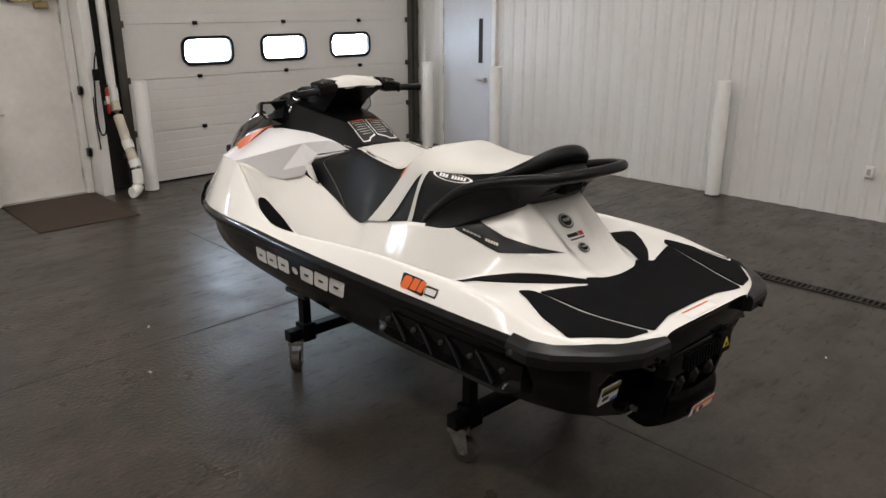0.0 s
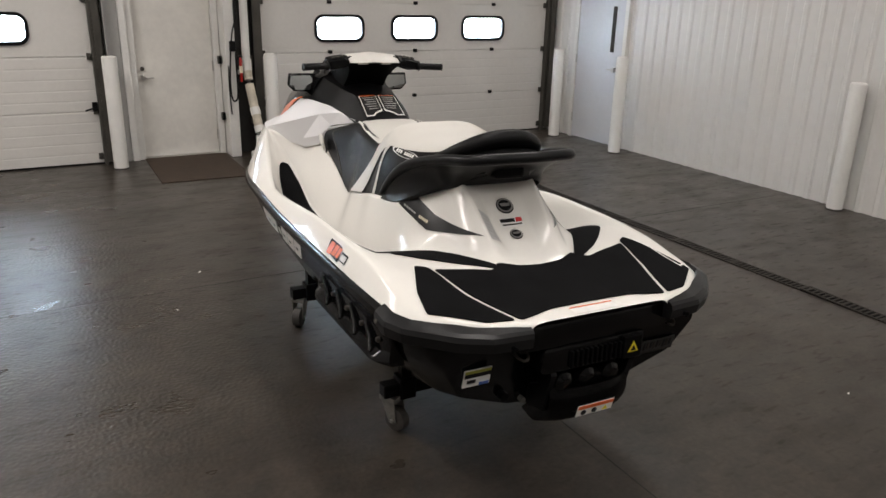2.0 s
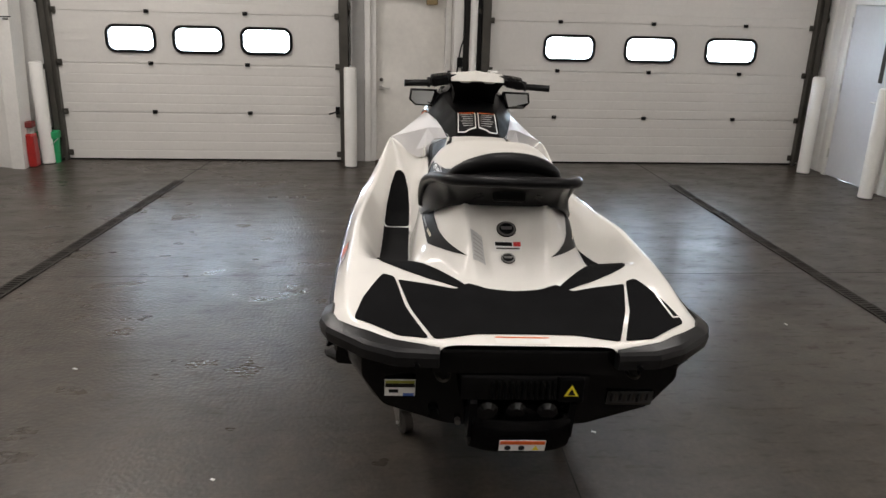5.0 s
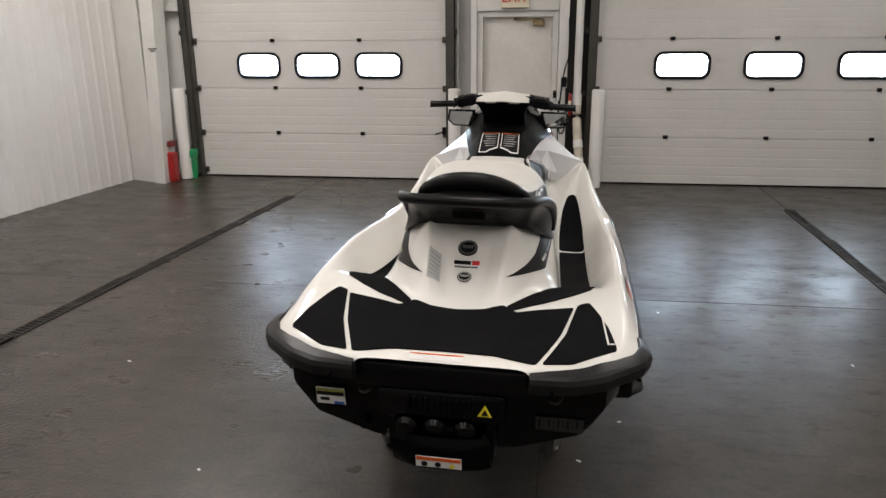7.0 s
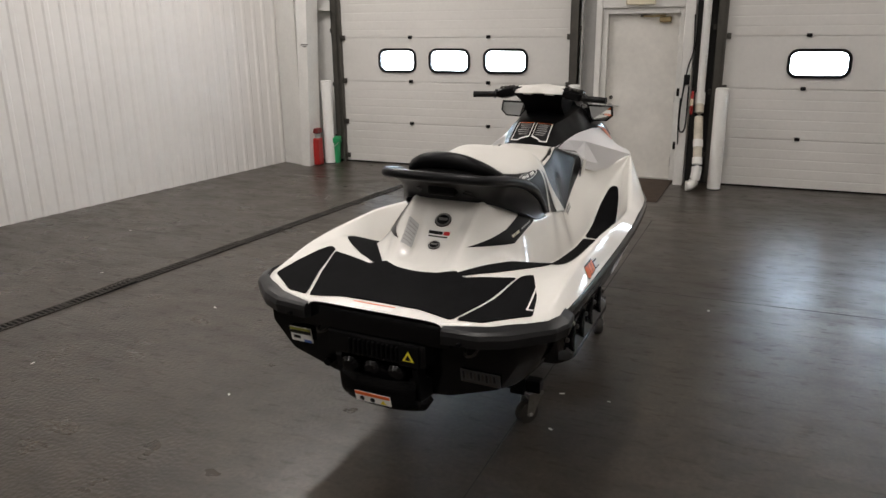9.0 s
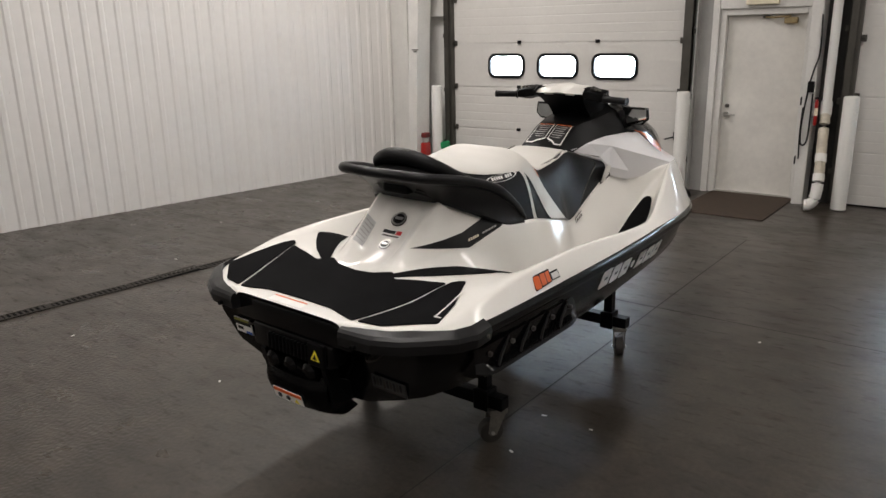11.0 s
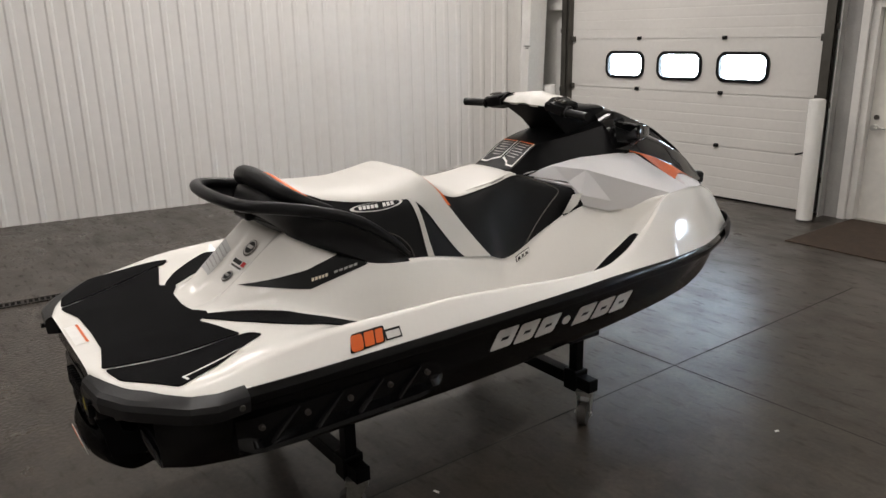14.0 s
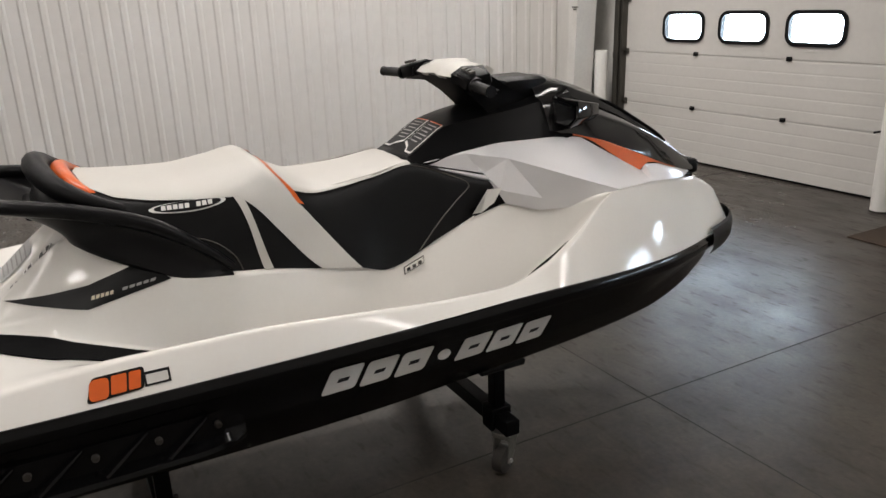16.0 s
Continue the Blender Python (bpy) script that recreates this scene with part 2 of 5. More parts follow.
FLOOR_X0, FLOOR_X1, FLOOR_Y0 = -5.0, 7.2, -6.0
structure("floor", box(FLOOR_X0, FLOOR_X1, FLOOR_Y0, 8.2, -0.2, 0.0), CONCRETE, "dark grey sealed concrete floor with scuffs and worn gloss", "floor")


def joint(name, x0, y0, x1, y1, w):
    d = Vector((x1 - x0, y1 - y0))
    n = Vector((-d.y, d.x)).normalized() * w / 2
    bm = prism([(x0 - n.x, y0 - n.y), (x1 - n.x, y1 - n.y), (x1 + n.x, y1 + n.y), (x0 + n.x, y0 + n.y)], 0.0, 0.0012)
    return structure(name, bm, DARK, "dark saw-cut joint in the concrete floor", "floor joint")


joint("floor_joint_1", 2.50, -2.5, 2.68, 5.6, 0.006)
joint("floor_joint_2", -2.4, 3.77, 6.7, 3.74, 0.004)
joint("floor_joint_3", 4.86, 6.32, 4.85, 7.36, 0.012)
joint("floor_joint_4", -0.03, 6.42, 0.08, 7.36, 0.010)


def trench(name, x0, y0, x1, y1, fine):
    """A grated drain let into the floor: a dark slot, side bars and cross bars."""
    d = Vector((x1 - x0, y1 - y0))
    length = d.length
    root = tagged(new(name), "black cast iron grated trench drain in the floor", "floor drain", kind="structure")
    root.matrix_basis = Matrix.Translation((x0, y0, 0)) @ Matrix.Rotation(math.atan2(d.y, d.x), 4, "Z")
    part("slot", box(0, length, -0.048, 0.048, 0.0, 0.0012), SLOT, root)
    n = int(length / 0.5)
    for k in range(n):
        bm = bmesh.new()
        a, w = 0.004, length / n - 0.008
        for s in (-1, 1):
            add_box(bm, a, a + w, s * 0.036, s * 0.047, 0.0015, 0.007)
        q = int(w / 0.034)
        for c in range(q + 1):
            x = a + (w - 0.012) * c / q
            add_box(bm, x, x + (0.012 if c % 7 else 0.02), -0.036, 0.036, 0.002, 0.0065)
        g = part("grate", bm, GRATE, root)
        tilt = (0.0, 0.3, 0.0, 1.5, 0.2, 0.9, 0.0, 0.4)[k % 8] if fine else 0.0
        g.matrix_basis = Matrix.Translation((k * length / n, 0, 0)) @ Matrix.Rotation(radians(-tilt), 4, "Y")


SLOT = material("black_drain_slot", (0.004, 0.004, 0.004), 0.9, spec=0.1)
trench("drain_1", 4.87, -1.0, 4.86, 6.3, True)
trench("drain_2", -0.72, 0.6, -0.03, 6.4, True)


def ribbed(name, x0, y0, x1, y1, height, label, gap=None):
    """A wall of ribbed steel sheet, with a real backing; gap: (start, end, height) of a doorway along it."""
    d = Vector((x1 - x0, y1 - y0))
    length = d.length
    d.normalize()
    n = Vector((-d.y, d.x))
    prof = []
    s = 0.0
    while s < length:
        for a, o in ((0.0, 0.0), (0.078, 0.0), (0.096, 0.013), (0.130, 0.013), (0.148, 0.0)):
            if s + a < length:
                prof.append((s + a, o))
        s += 0.160
    prof.append((length, 0.0))
    bm = bmesh.new()
    def at(s, o, z):
        return bm.verts.new((x0 + d.x * s + n.x * o, y0 + d.y * s + n.y * o, z))
    for (s0, o0), (s1, o1) in zip(prof, prof[1:]):
        z0 = gap[2] if gap and s0 >= gap[0] and s1 <= gap[1] else 0.0
        bm.faces.new((at(s0, o0, z0), at(s1, o1, z0), at(s1, o1, height), at(s0, o0, height)))
    bmesh.ops.remove_doubles(bm, verts=bm.verts, dist=1e-5)
    for a, b, z in ((0, gap[0], 0), (gap[1], length, 0), (gap[0], gap[1], gap[2])) if gap else ((0, length, 0),):
        m = Matrix.Translation((x0, y0, 0)) @ Matrix.Rotation(math.atan2(d.y, d.x), 4, "Z")
        add_box(bm, a, b, -0.15, -0.02, z, height, m=m)
    return structure(name, bm, PANEL, label, "wall")


# right-hand (east) wall, its inner side towards -x; the left-hand one out of square
SIDE_DOOR = (6.045, 6.85, 1.80)
ribbed("wall_east", EAST, -6.0, EAST - 0.06, 7.6, TOP, "white ribbed steel sheet wall", gap=(SIDE_DOOR[0] + 6.0, SIDE_DOOR[1] + 6.0, SIDE_DOOR[2]))
ribbed("wall_west", west(7.6), 7.6, west(-6.0), -6.0, TOP, "white ribbed steel sheet wall")
# unseen wall and ceiling close the hall; pale so they bounce fill light
structure("wall_south", box(-5.0, 7.2, -6.15, -6.0, 0, TOP), PANEL, "unseen plain pale wall closing the hall and bouncing light", "wall")
structure("ceiling", box(-5.0, 7.2, -6.15, 8.2, TOP, TOP + 0.15), CEIL, "unseen plain ceiling kept pale to bounce light", "ceiling")

DOOR_A, DOOR_B, MAN = (-1.40, 1.48), (3.08, 6.70), (1.86, 2.62)
DOOR_TOP, MAN_TOP = 3.05, 1.775
bm = bmesh.new()
for a, b, z0, z1 in ((-2.6, DOOR_A[0], 0, TOP), (DOOR_A[1], MAN[0], 0, TOP), (MAN[1], DOOR_B[0], 0, TOP), (DOOR_B[1], 7.2, 0, TOP),
                     (DOOR_A[0], DOOR_A[1], DOOR_TOP, TOP), (DOOR_B[0], DOOR_B[1], DOOR_TOP, TOP), (MAN[0], MAN[1], MAN_TOP, TOP)):
    add_box(bm, a, b, NORTH + 0.06, NORTH + 0.26, z0, z1)
structure("wall_north", bm, TRIM, "white painted wall between the overhead doors", "wall")
structure("backdrop", box(-3.0, 8.0, NORTH + 0.75, NORTH + 0.78, 0.2, 3.6), GLOW, "bright overcast daylight outside the door windows", "backdrop")


def overhead_door(name, x0, x1, windows, hinges):
    """A sectional door: ribbed sections, rounded windows with black gaskets, hinges and roller brackets."""
    root = tagged(new(name), "white ribbed sectional overhead door with three rounded windows", "overhead door", kind="structure")
    seams = [0.015, 0.515, 1.02, 1.535, 2.04, 2.545, 3.05]
    zc, wh, ww = 1.268, 0.275, None
    for k, (z0, z1) in enumerate(zip(seams, seams[1:])):
        bm = bmesh.new()
        prof, z = [], z0 + 0.002
        step = (z1 - z0 - 0.004) / 5
        holes = windows if k == 2 else []
        if not holes:
            for j in range(5):
                a = z + j * step
                prof += [(a, 0.0), (a + step - 0.018, 0.0), (a + step - 0.012, -0.0012), (a + step - 0.006, -0.0012)]
            prof.append((z1 - 0.002, 0.0))
            vs = [[bm.verts.new((x, NORTH - o, zz)) for zz, o in prof] for x in (x0, x1)]
            for j in range(len(prof) - 1):
                bm.faces.new((vs[0][j], vs[1][j], vs[1][j + 1], vs[0][j + 1]))
            add_box(bm, x0, x1, NORTH + 0.008, NORTH + 0.045, z0, z1)
        else:
            # a section cut round its windows
            xs = [x0] + [v for a, b in holes for v in (a, b)] + [x1]
            za, zb = zc - wh / 2, zc + wh / 2
            for lo, hi in ((z0 + 0.002, za), (zb, z1 - 0.002)):
                add_box(bm, x0, x1, NORTH, NORTH + 0.045, lo, lo + (hi - lo) * 0.5 - 0.002)
                add_box(bm, x0, x1, NORTH, NORTH + 0.045, lo + (hi - lo) * 0.5 + 0.002, hi)
                add_box(bm, x0 + 0.001, x1 - 0.001, NORTH + 0.0022, NORTH + 0.044, lo + 0.001, hi - 0.001)
            for a, b in zip(xs[0::2], xs[1::2]):
                add_box(bm, a + 0.001, b - 0.001, NORTH + 0.0022, NORTH + 0.044, za - 0.001, zb + 0.001)
                for j in range(3):
                    q, w = za + wh * j / 3, za + wh * (j + 1) / 3
                    add_box(bm, a, b, NORTH + (0.0 if j else 0.0), NORTH + 0.045, q + (0.002 if j else 0), w - (0.002 if j < 2 else 0))
        part("section", bm, DOORPAINT, root)
    # unseen sheet behind the sections, added to block daylight leaking through their joints
    bm = bmesh.new()
    add_box(bm, x0 - 0.03, x1 + 0.03, NORTH + 0.046, NORTH + 0.056, 0, zc - wh / 2)
    add_box(bm, x0 - 0.03, x1 + 0.03, NORTH + 0.046, NORTH + 0.056, zc + wh / 2, DOOR_TOP + 0.02)
    xs = [x0 - 0.03] + [v for a, b in windows for v in (a, b)] + [x1 + 0.03]
    for a, b in zip(xs[0::2], xs[1::2]):
        add_box(bm, a, b, NORTH + 0.046, NORTH + 0.056, zc - wh / 2, zc + wh / 2)
    part("backing", bm, DOORPAINT, root)
    for a, b in windows:
        w, h = b - a, wh
        bm = bmesh.new()
        out, inn = rounded(w + 0.012, h + 0.012, 0.10, 8), rounded(w - 0.052, h - 0.052, 0.07, 8)
        rings = []
        for o, y in ((out, 0.03), (out, -0.016), (inn, -0.016), (inn, 0.03)):
            rings.append([bm.verts.new(((a + b) / 2 + px, NORTH + y, zc + pz)) for px, pz in o])
        n = len(out)
        for p, q in zip(rings, rings[1:]):
            for k in range(n):
                bm.faces.new((p[k], p[(k + 1) % n], q[(k + 1) % n], q[k]))
        win = part("window", bm, RUBBER, root, "rounded window with a black rubber gasket")
        # filler behind the rounded corners
        bm = bmesh.new()
        rect = []
        for px, pz in out:
            rect.append((max(-w / 2, min(w / 2, px * 1.4)), max(-h / 2, min(h / 2, pz * 1.6))))
        r0 = [bm.verts.new(((a + b) / 2 + px, NORTH + 0.0015, zc + pz)) for px, pz in rect]
        r1 = [bm.verts.new(((a + b) / 2 + px, NORTH + 0.0015, zc + pz)) for px, pz in inn]
        for k in range(n):
            bm.faces.new((r0[k], r0[(k + 1) % n], r1[(k + 1) % n], r1[k]))
        part("frame", bm, DOORPAINT, win)
        bm = bmesh.new()
        bm.faces.new([bm.verts.new(((a + b) / 2 + px, NORTH + 0.024, zc + pz)) for px, pz in inn])
        g = part("pane", bm, GLASS, win)
        g.visible_shadow = False
    for x in hinges:
        for z in (0.515, 1.02, 1.535, 2.04):
            bm = box(x - 0.022, x + 0.022, NORTH - 0.020, NORTH - 0.0005, z - 0.014, z + 0.014, 0.004)
            add_box(bm, x - 0.026, x + 0.026, NORTH - 0.007, NORTH - 0.0005, z - 0.008, z + 0.022, 0.002)
            part("hinge", bm, RUBBER, root)
    for x, s in ((x0, 1), (x1, -1)):
        for z in (0.08, 0.515, 1.02, 1.535, 2.04):
            bm = box(x + s * 0.002, x + s * 0.045, NORTH - 0.022, NORTH - 0.001, z - 0.03, z + 0.03, 0.004)
            add_tube(bm, [(x + s * 0.03, NORTH - 0.03, z), (x - s * 0.06, NORTH - 0.03, z)], 0.006, 6)
            part("roller_bracket", bm, TRACK, root)
    part("bottom_seal", box(x0, x1, NORTH - 0.004, NORTH + 0.04, 0.0, 0.016), RUBBER, root)
    return root


def glass(name):
    m = bpy.data.materials.new(name)
    m.use_nodes = True
    b = m.node_tree.nodes["Principled BSDF"]
    b.inputs["Transmission Weight"].default_value = 1.0
    b.inputs["Roughness"].default_value = 0.02
    b.inputs["IOR"].default_value = 1.2
    return m


GLASS = glass("window_glass")
overhead_door("overhead_door_1", DOOR_A[0], DOOR_A[1], [(-0.895, -0.40), (-0.225, 0.288), (0.462, 0.988)], (-0.472, 0.517))
overhead_door("overhead_door_2", DOOR_B[0], DOOR_B[1], [(3.675, 4.24), (4.575, 5.16), (5.49, 6.08)], (3.843, 4.875, 5.92))


def door_track(name, x, s):
    """The steel angle and channel that guide an overhead door's rollers."""
    bm = box(min(x, x - s * 0.03), max(x, x - s * 0.03), NORTH - 0.07, NORTH + 0.05, 0.0, DOOR_TOP + 0.3)
    add_box(bm, x - s * 0.03, x - s * 0.10, NORTH - 0.05, NORTH - 0.043, 0.04, DOOR_TOP + 0.2)
    add_box(bm, x - s * 0.092, x - s * 0.10, NORTH - 0.09, NORTH - 0.05, 0.04, DOOR_TOP + 0.2)
    add_box(bm, x - s * 0.03, x - s * 0.10, NORTH - 0.09, NORTH - 0.083, 0.04, DOOR_TOP + 0.2)
    for z in (0.3, 0.95, 1.6, 2.3):
        add_box(bm, x - s * 0.10, x - s * 0.13, NORTH - 0.07, NORTH + 0.05, z, z + 0.05)
    return structure(name, bm, TRACK, "dark galvanised vertical door track beside the overhead door", "door track")


door_track("door_track_1", DOOR_A[0], 1)
door_track("door_track_2", DOOR_A[1], -1)
door_track("door_track_3", DOOR_B[0], 1)
door_track("door_track_4", DOOR_B[1], -1)

# hinged door between the two overhead doors
door = tagged(new("door_1"), "closed off-white steel door with a lever handle and scuff marks", "door", kind="structure")
MY = NORTH + 0.10
part("leaf", box(MAN[0] + 0.012, MAN[1] - 0.012, MY, MY + 0.045, 0.012, MAN_TOP - 0.012, 0.003), DOORGREY, door)
for a, b, z0, z1 in ((MAN[0] - 0.05, MAN[0] + 0.010, 0, MAN_TOP + 0.05), (MAN[1] - 0.010, MAN[1] + 0.05, 0, MAN_TOP + 0.05), (MAN[0] + 0.010, MAN[1] - 0.010, MAN_TOP - 0.010, MAN_TOP + 0.05)):
    part("frame", box(a, b, NORTH + 0.03, NORTH + 0.16, z0, z1, 0.004), TRIM, door)
# unseen panel behind the leaf, added to keep backdrop glow from leaking through
part("leak_panel", box(MAN[0] + 0.001, MAN[1] - 0.001, NORTH + 0.165, NORTH + 0.20, 0.012, MAN_TOP - 0.001), TRIM, door)
for z in (0.2, 0.9, 1.6):
    part("hinge", tube([(MAN[1] - 0.012, MY - 0.012, z - 0.05), (MAN[1] - 0.012, MY - 0.012, z + 0.05)], 0.010, 8), STEEL, door)
bm = tube([(MAN[0] + 0.065, MY - 0.0, 0.80), (MAN[0] + 0.065, MY - 0.05, 0.80)], 0.024, 14)
h = part("door_handle", bm, STEEL, door, "steel lever handle")
part("lever", tube([(MAN[0] + 0.065, MY - 0.045, 0.80), (MAN[0] + 0.16, MY - 0.045, 0.798)], 0.009, 8), STEEL, h)
part("deadbolt", tube([(MAN[0] + 0.065, MY, 0.885), (MAN[0] + 0.065, MY - 0.018, 0.885)], 0.02, 14), TRACK, door)
BRASS = material("aged_brass", (0.34, 0.26, 0.14), 0.42, metal=0.8, vary=0.25, scale=20)
cl = part("door_closer", box(2.40, 2.52, MY - 0.055, MY - 0.002, 1.675, 1.735, 0.01), BRASS, door, "brass-coloured hydraulic door closer")
part("closer_arm", tube([(2.46, MY - 0.05, 1.745), (2.33, MY - 0.11, 1.735), (2.23, MY - 0.03, 1.742)], 0.009, 8), BRASS, cl)
part("closer_shoe", box(2.20, 2.26, MY - 0.035, MY - 0.002, 1.73, 1.755, 0.003), TRACK, cl)
structure("threshold", box(MAN[0] + 0.01, MAN[1] - 0.01, NORTH + 0.04, NORTH + 0.2, 0.0, 0.011), STEEL, "worn metal door threshold", "threshold")
structure("trim_1", box(1.745, 1.809, NORTH - 0.005, NORTH + 0.058, 0, MAN_TOP + 0.25, 0.005), TRIM, "white painted door casing board", "trim")
structure("trim_3", box(1.811, 2.672, NORTH + 0.0, NORTH + 0.028, MAN_TOP + 0.052, MAN_TOP + 0.20, 0.005), TRIM, "white painted header board over the door", "trim")
structure("post_1", box(2.676, 2.776, NORTH - 0.18, NORTH + 0.058, 0, TOP, 0.006), TRIM, "white square post beside the door", "post")
bm = box(1.612, 1.742, NORTH + 0.02, NORTH + 0.058, 0, TOP)
add_box(bm, 1.605, 1.618, NORTH - 0.07, NORTH + 0.058, 0, TOP)
structure("post_2", bm, GREYPOST, "grey steel post beside the overhead door", "post")
# flat dark sheet on the wall; its colour stands in for the recess's shade
structure("recess_shade", box(2.778, 3.045, NORTH + 0.045, NORTH + 0.058, 0, TOP), DARK, "dark sheet painting in the shade between post and door track", "recess")

# down pipe with its elbow, cord and boxes round the post
pipe = thing("drain_pipe", "white plastic drain pipe with an elbow standing beside the post", "pipe")
part("riser", tube([(2.885, 7.23, TOP), (2.885, 7.23, 0.92)], 0.040, 18), PIPE, pipe, smooth=50)
part("hose", tube(curve_pts([(2.885, 7.23, 0.94), (2.888, 7.21, 0.82), (2.898, 7.15, 0.64), (2.915, 7.07, 0.42), (2.924, 7.02, 0.30)], 4), [0.043 + 0.003 * (k % 2) for k in range(17)], 18), OLDPIPE, pipe, "yellowed plastic hose", smooth=60)
for c, d in (((2.885, 7.23, 0.98), (2.886, 7.225, 0.86)), ((2.908, 7.105, 0.51), (2.914, 7.075, 0.44))):
    part("collar", tube([c, d], 0.050, 18), PIPE, pipe)
part("elbow", tube(curve_pts([(2.921, 7.035, 0.335), (2.926, 7.0, 0.25), (2.922, 6.985, 0.16), (2.905, 6.975, 0.09), (2.872, 6.965, 0.056), (2.835, 6.955, 0.052)], 4), [0.050] * 17 + [0.052] * 4, 18), PIPE, pipe, smooth=50)
cord = thing("power_cord", "black power cord with a socket box hanging on the post", "power cord")
part("socket_box", box(2.715, 2.772, 7.165, 7.197, 1.06, 1.16, 0.006), RUBBER, cord)
part("cable", tube(curve_pts([(2.775, 7.19, 1.75), (2.79, 7.17, 1.42), (2.755, 7.18, 1.27), (2.735, 7.18, 1.16)], 5), 0.007, 8), RUBBER, cord)
part("cable", tube(curve_pts([(2.722, 7.18, 1.06), (2.700, 7.17, 0.80), (2.702, 7.16, 0.62), (2.735, 7.16, 0.575), (2.765, 7.165, 0.66), (2.768, 7.175, 1.05)], 5), 0.008, 8), RUBBER, cord)
part("cable", tube(curve_pts([(2.694, 7.185, 0.92), (2.690, 7.188, 0.70), (2.700, 7.19, 0.44)], 4), 0.006, 6), RUBBER, cord)
for z in (0.965, 0.40):
    t = thing("switch_box", "small dark switch box on the door casing", "switch box", "switch boxes")
    part("body", box(2.634, 2.670, 7.34, 7.385, z - 0.04, z + 0.04, 0.006), TRACK, t)
    part("cover", box(2.637, 2.667, 7.332, 7.340, z - 0.032, z + 0.032, 0.002), RUBBER, t)
ext = thing("fire_extinguisher", "red cylinder with a yellow label hanging beside the post", "fire extinguisher")
part("cylinder", tube([(2.812, 7.17, 0.76), (2.812, 7.17, 0.775), (2.812, 7.17, 0.97), (2.812, 7.17, 1.0)], [0.010, 0.016, 0.016, 0.008], 16), RED, ext, smooth=40)
part("label", tube([(2.812, 7.17, 0.85), (2.812, 7.17, 0.92)], 0.0165, 16), SIGN, ext, "yellow label")
part("handle", box(2.795, 2.83, 7.158, 7.182, 1.0, 1.02, 0.004), RUBBER, ext)
part("bracket", box(2.777, 2.797, 7.16, 7.18, 0.84, 0.88), STEEL, ext)
t = thing("door_pull", "black lever latch on the overhead door edge", "door latch")
part("lever", tube(curve_pts([(1.46, 7.33, 0.56), (1.43, 7.30, 0.55), (1.36, 7.29, 0.53)], 4), 0.008, 8), RUBBER, t)
part("plate", box(1.43, 1.475, 7.345, 7.379, 0.52, 0.60, 0.004), RUBBER, t)
t = thing("wall_outlet", "white electrical outlet box on the ribbed wall", "outlet")
part("box", box(6.82, 6.878, 1.90, 1.97, 0.355, 0.445, 0.006), PIPE, t)
part("socket", box(6.817, 6.8195, 1.92, 1.95, 0.375, 0.425), GREYPOST, t)

# exit sign
sign = thing("exit_sign", "cream exit sign with red letters above the door", "exit sign")
part("body", box(2.06, 2.36, NORTH - 0.045, NORTH - 0.002, 1.855, 2.06, 0.01), SIGN, sign)
fc = bpy.data.curves.new("letters", "FONT")
fc.body, fc.size, fc.extrude, fc.align_x = "EXIT", 0.135, 0.002, "CENTER"
tmp = bpy.data.objects.new("letters", fc)
me = bpy.data.meshes.new_from_object(tmp)
me.materials.append(REDINK)
lt = new("letters", me)
lt.parent = sign
lt.matrix_basis = pose(2.21, NORTH - 0.049, 1.915, 90, 0, 0)


def bollard(x, y, h, r=0.066):
    t = thing("bollard", "white plastic-sleeved steel bollard standing on the floor", "bollard", "bollards by the doors", Matrix.Translation((x, y, 0)))
    bm = bmesh.new()
    add_tube(bm, [(0, 0, 0), (0, 0, h - 0.02), (0, 0, h - 0.006), (0, 0, h)], [r, r, r * 0.94, r * 0.8], 24)
    part("sleeve", bm, PIPE, t, smooth=40)
    part("base_ring", tube([(0, 0, 0.0), (0, 0, 0.012)], r + 0.003, 24), DARK, t)


for bx, by, bh in ((1.597, 7.10, 1.044), (-1.535, 7.16, 1.035), (3.10, 7.12, 1.04), (6.60, 6.92, 1.05), (6.60, 5.81, 1.05), (6.755, 3.21, 1.06)):
    bollard(bx, by, bh)

# pale grey door in the right-hand wall
door = tagged(new("door_2"), "closed pale blue-grey steel door with a narrow window", "door", kind="structure")
SX = EAST - 0.06
y0, y1, zt = SIDE_DOOR
part("leaf", box(SX - 0.03, SX + 0.03, y0 + 0.012, y1 - 0.012, 0.012, zt - 0.01, 0.003), DOORBLUE, door)
for a, b, z0, z1 in ((y0 - 0.05, y0 + 0.010, 0, zt + 0.05), (y1 - 0.010, y1 + 0.05, 0, zt + 0.05), (y0 + 0.01, y1 - 0.01, zt - 0.008, zt + 0.05)):
    part("frame", box(SX - 0.045, SX + 0.12, a, b, z0, z1, 0.004), TRIM, door)
part("window", box(SX - 0.034, SX - 0.029, y0 + 0.155, y0 + 0.215, 1.06, 1.56), DARK, door, "narrow wired-glass window")
for z in (0.25, 0.95, 1.62):
    part("hinge", tube([(SX - 0.04, y1 - 0.012, z - 0.05), (SX - 0.04, y1 - 0.012, z + 0.05)], 0.010, 8), STEEL, door)
h = part("door_handle", tube([(SX - 0.02, y0 + 0.10, 0.87), (SX - 0.08, y0 + 0.10, 0.87)], 0.026, 14), STEEL, door, "steel lever handle")
part("lever", tube([(SX - 0.075, y0 + 0.10, 0.87), (SX - 0.075, y0 + 0.20, 0.87)], 0.009, 8), STEEL, h)

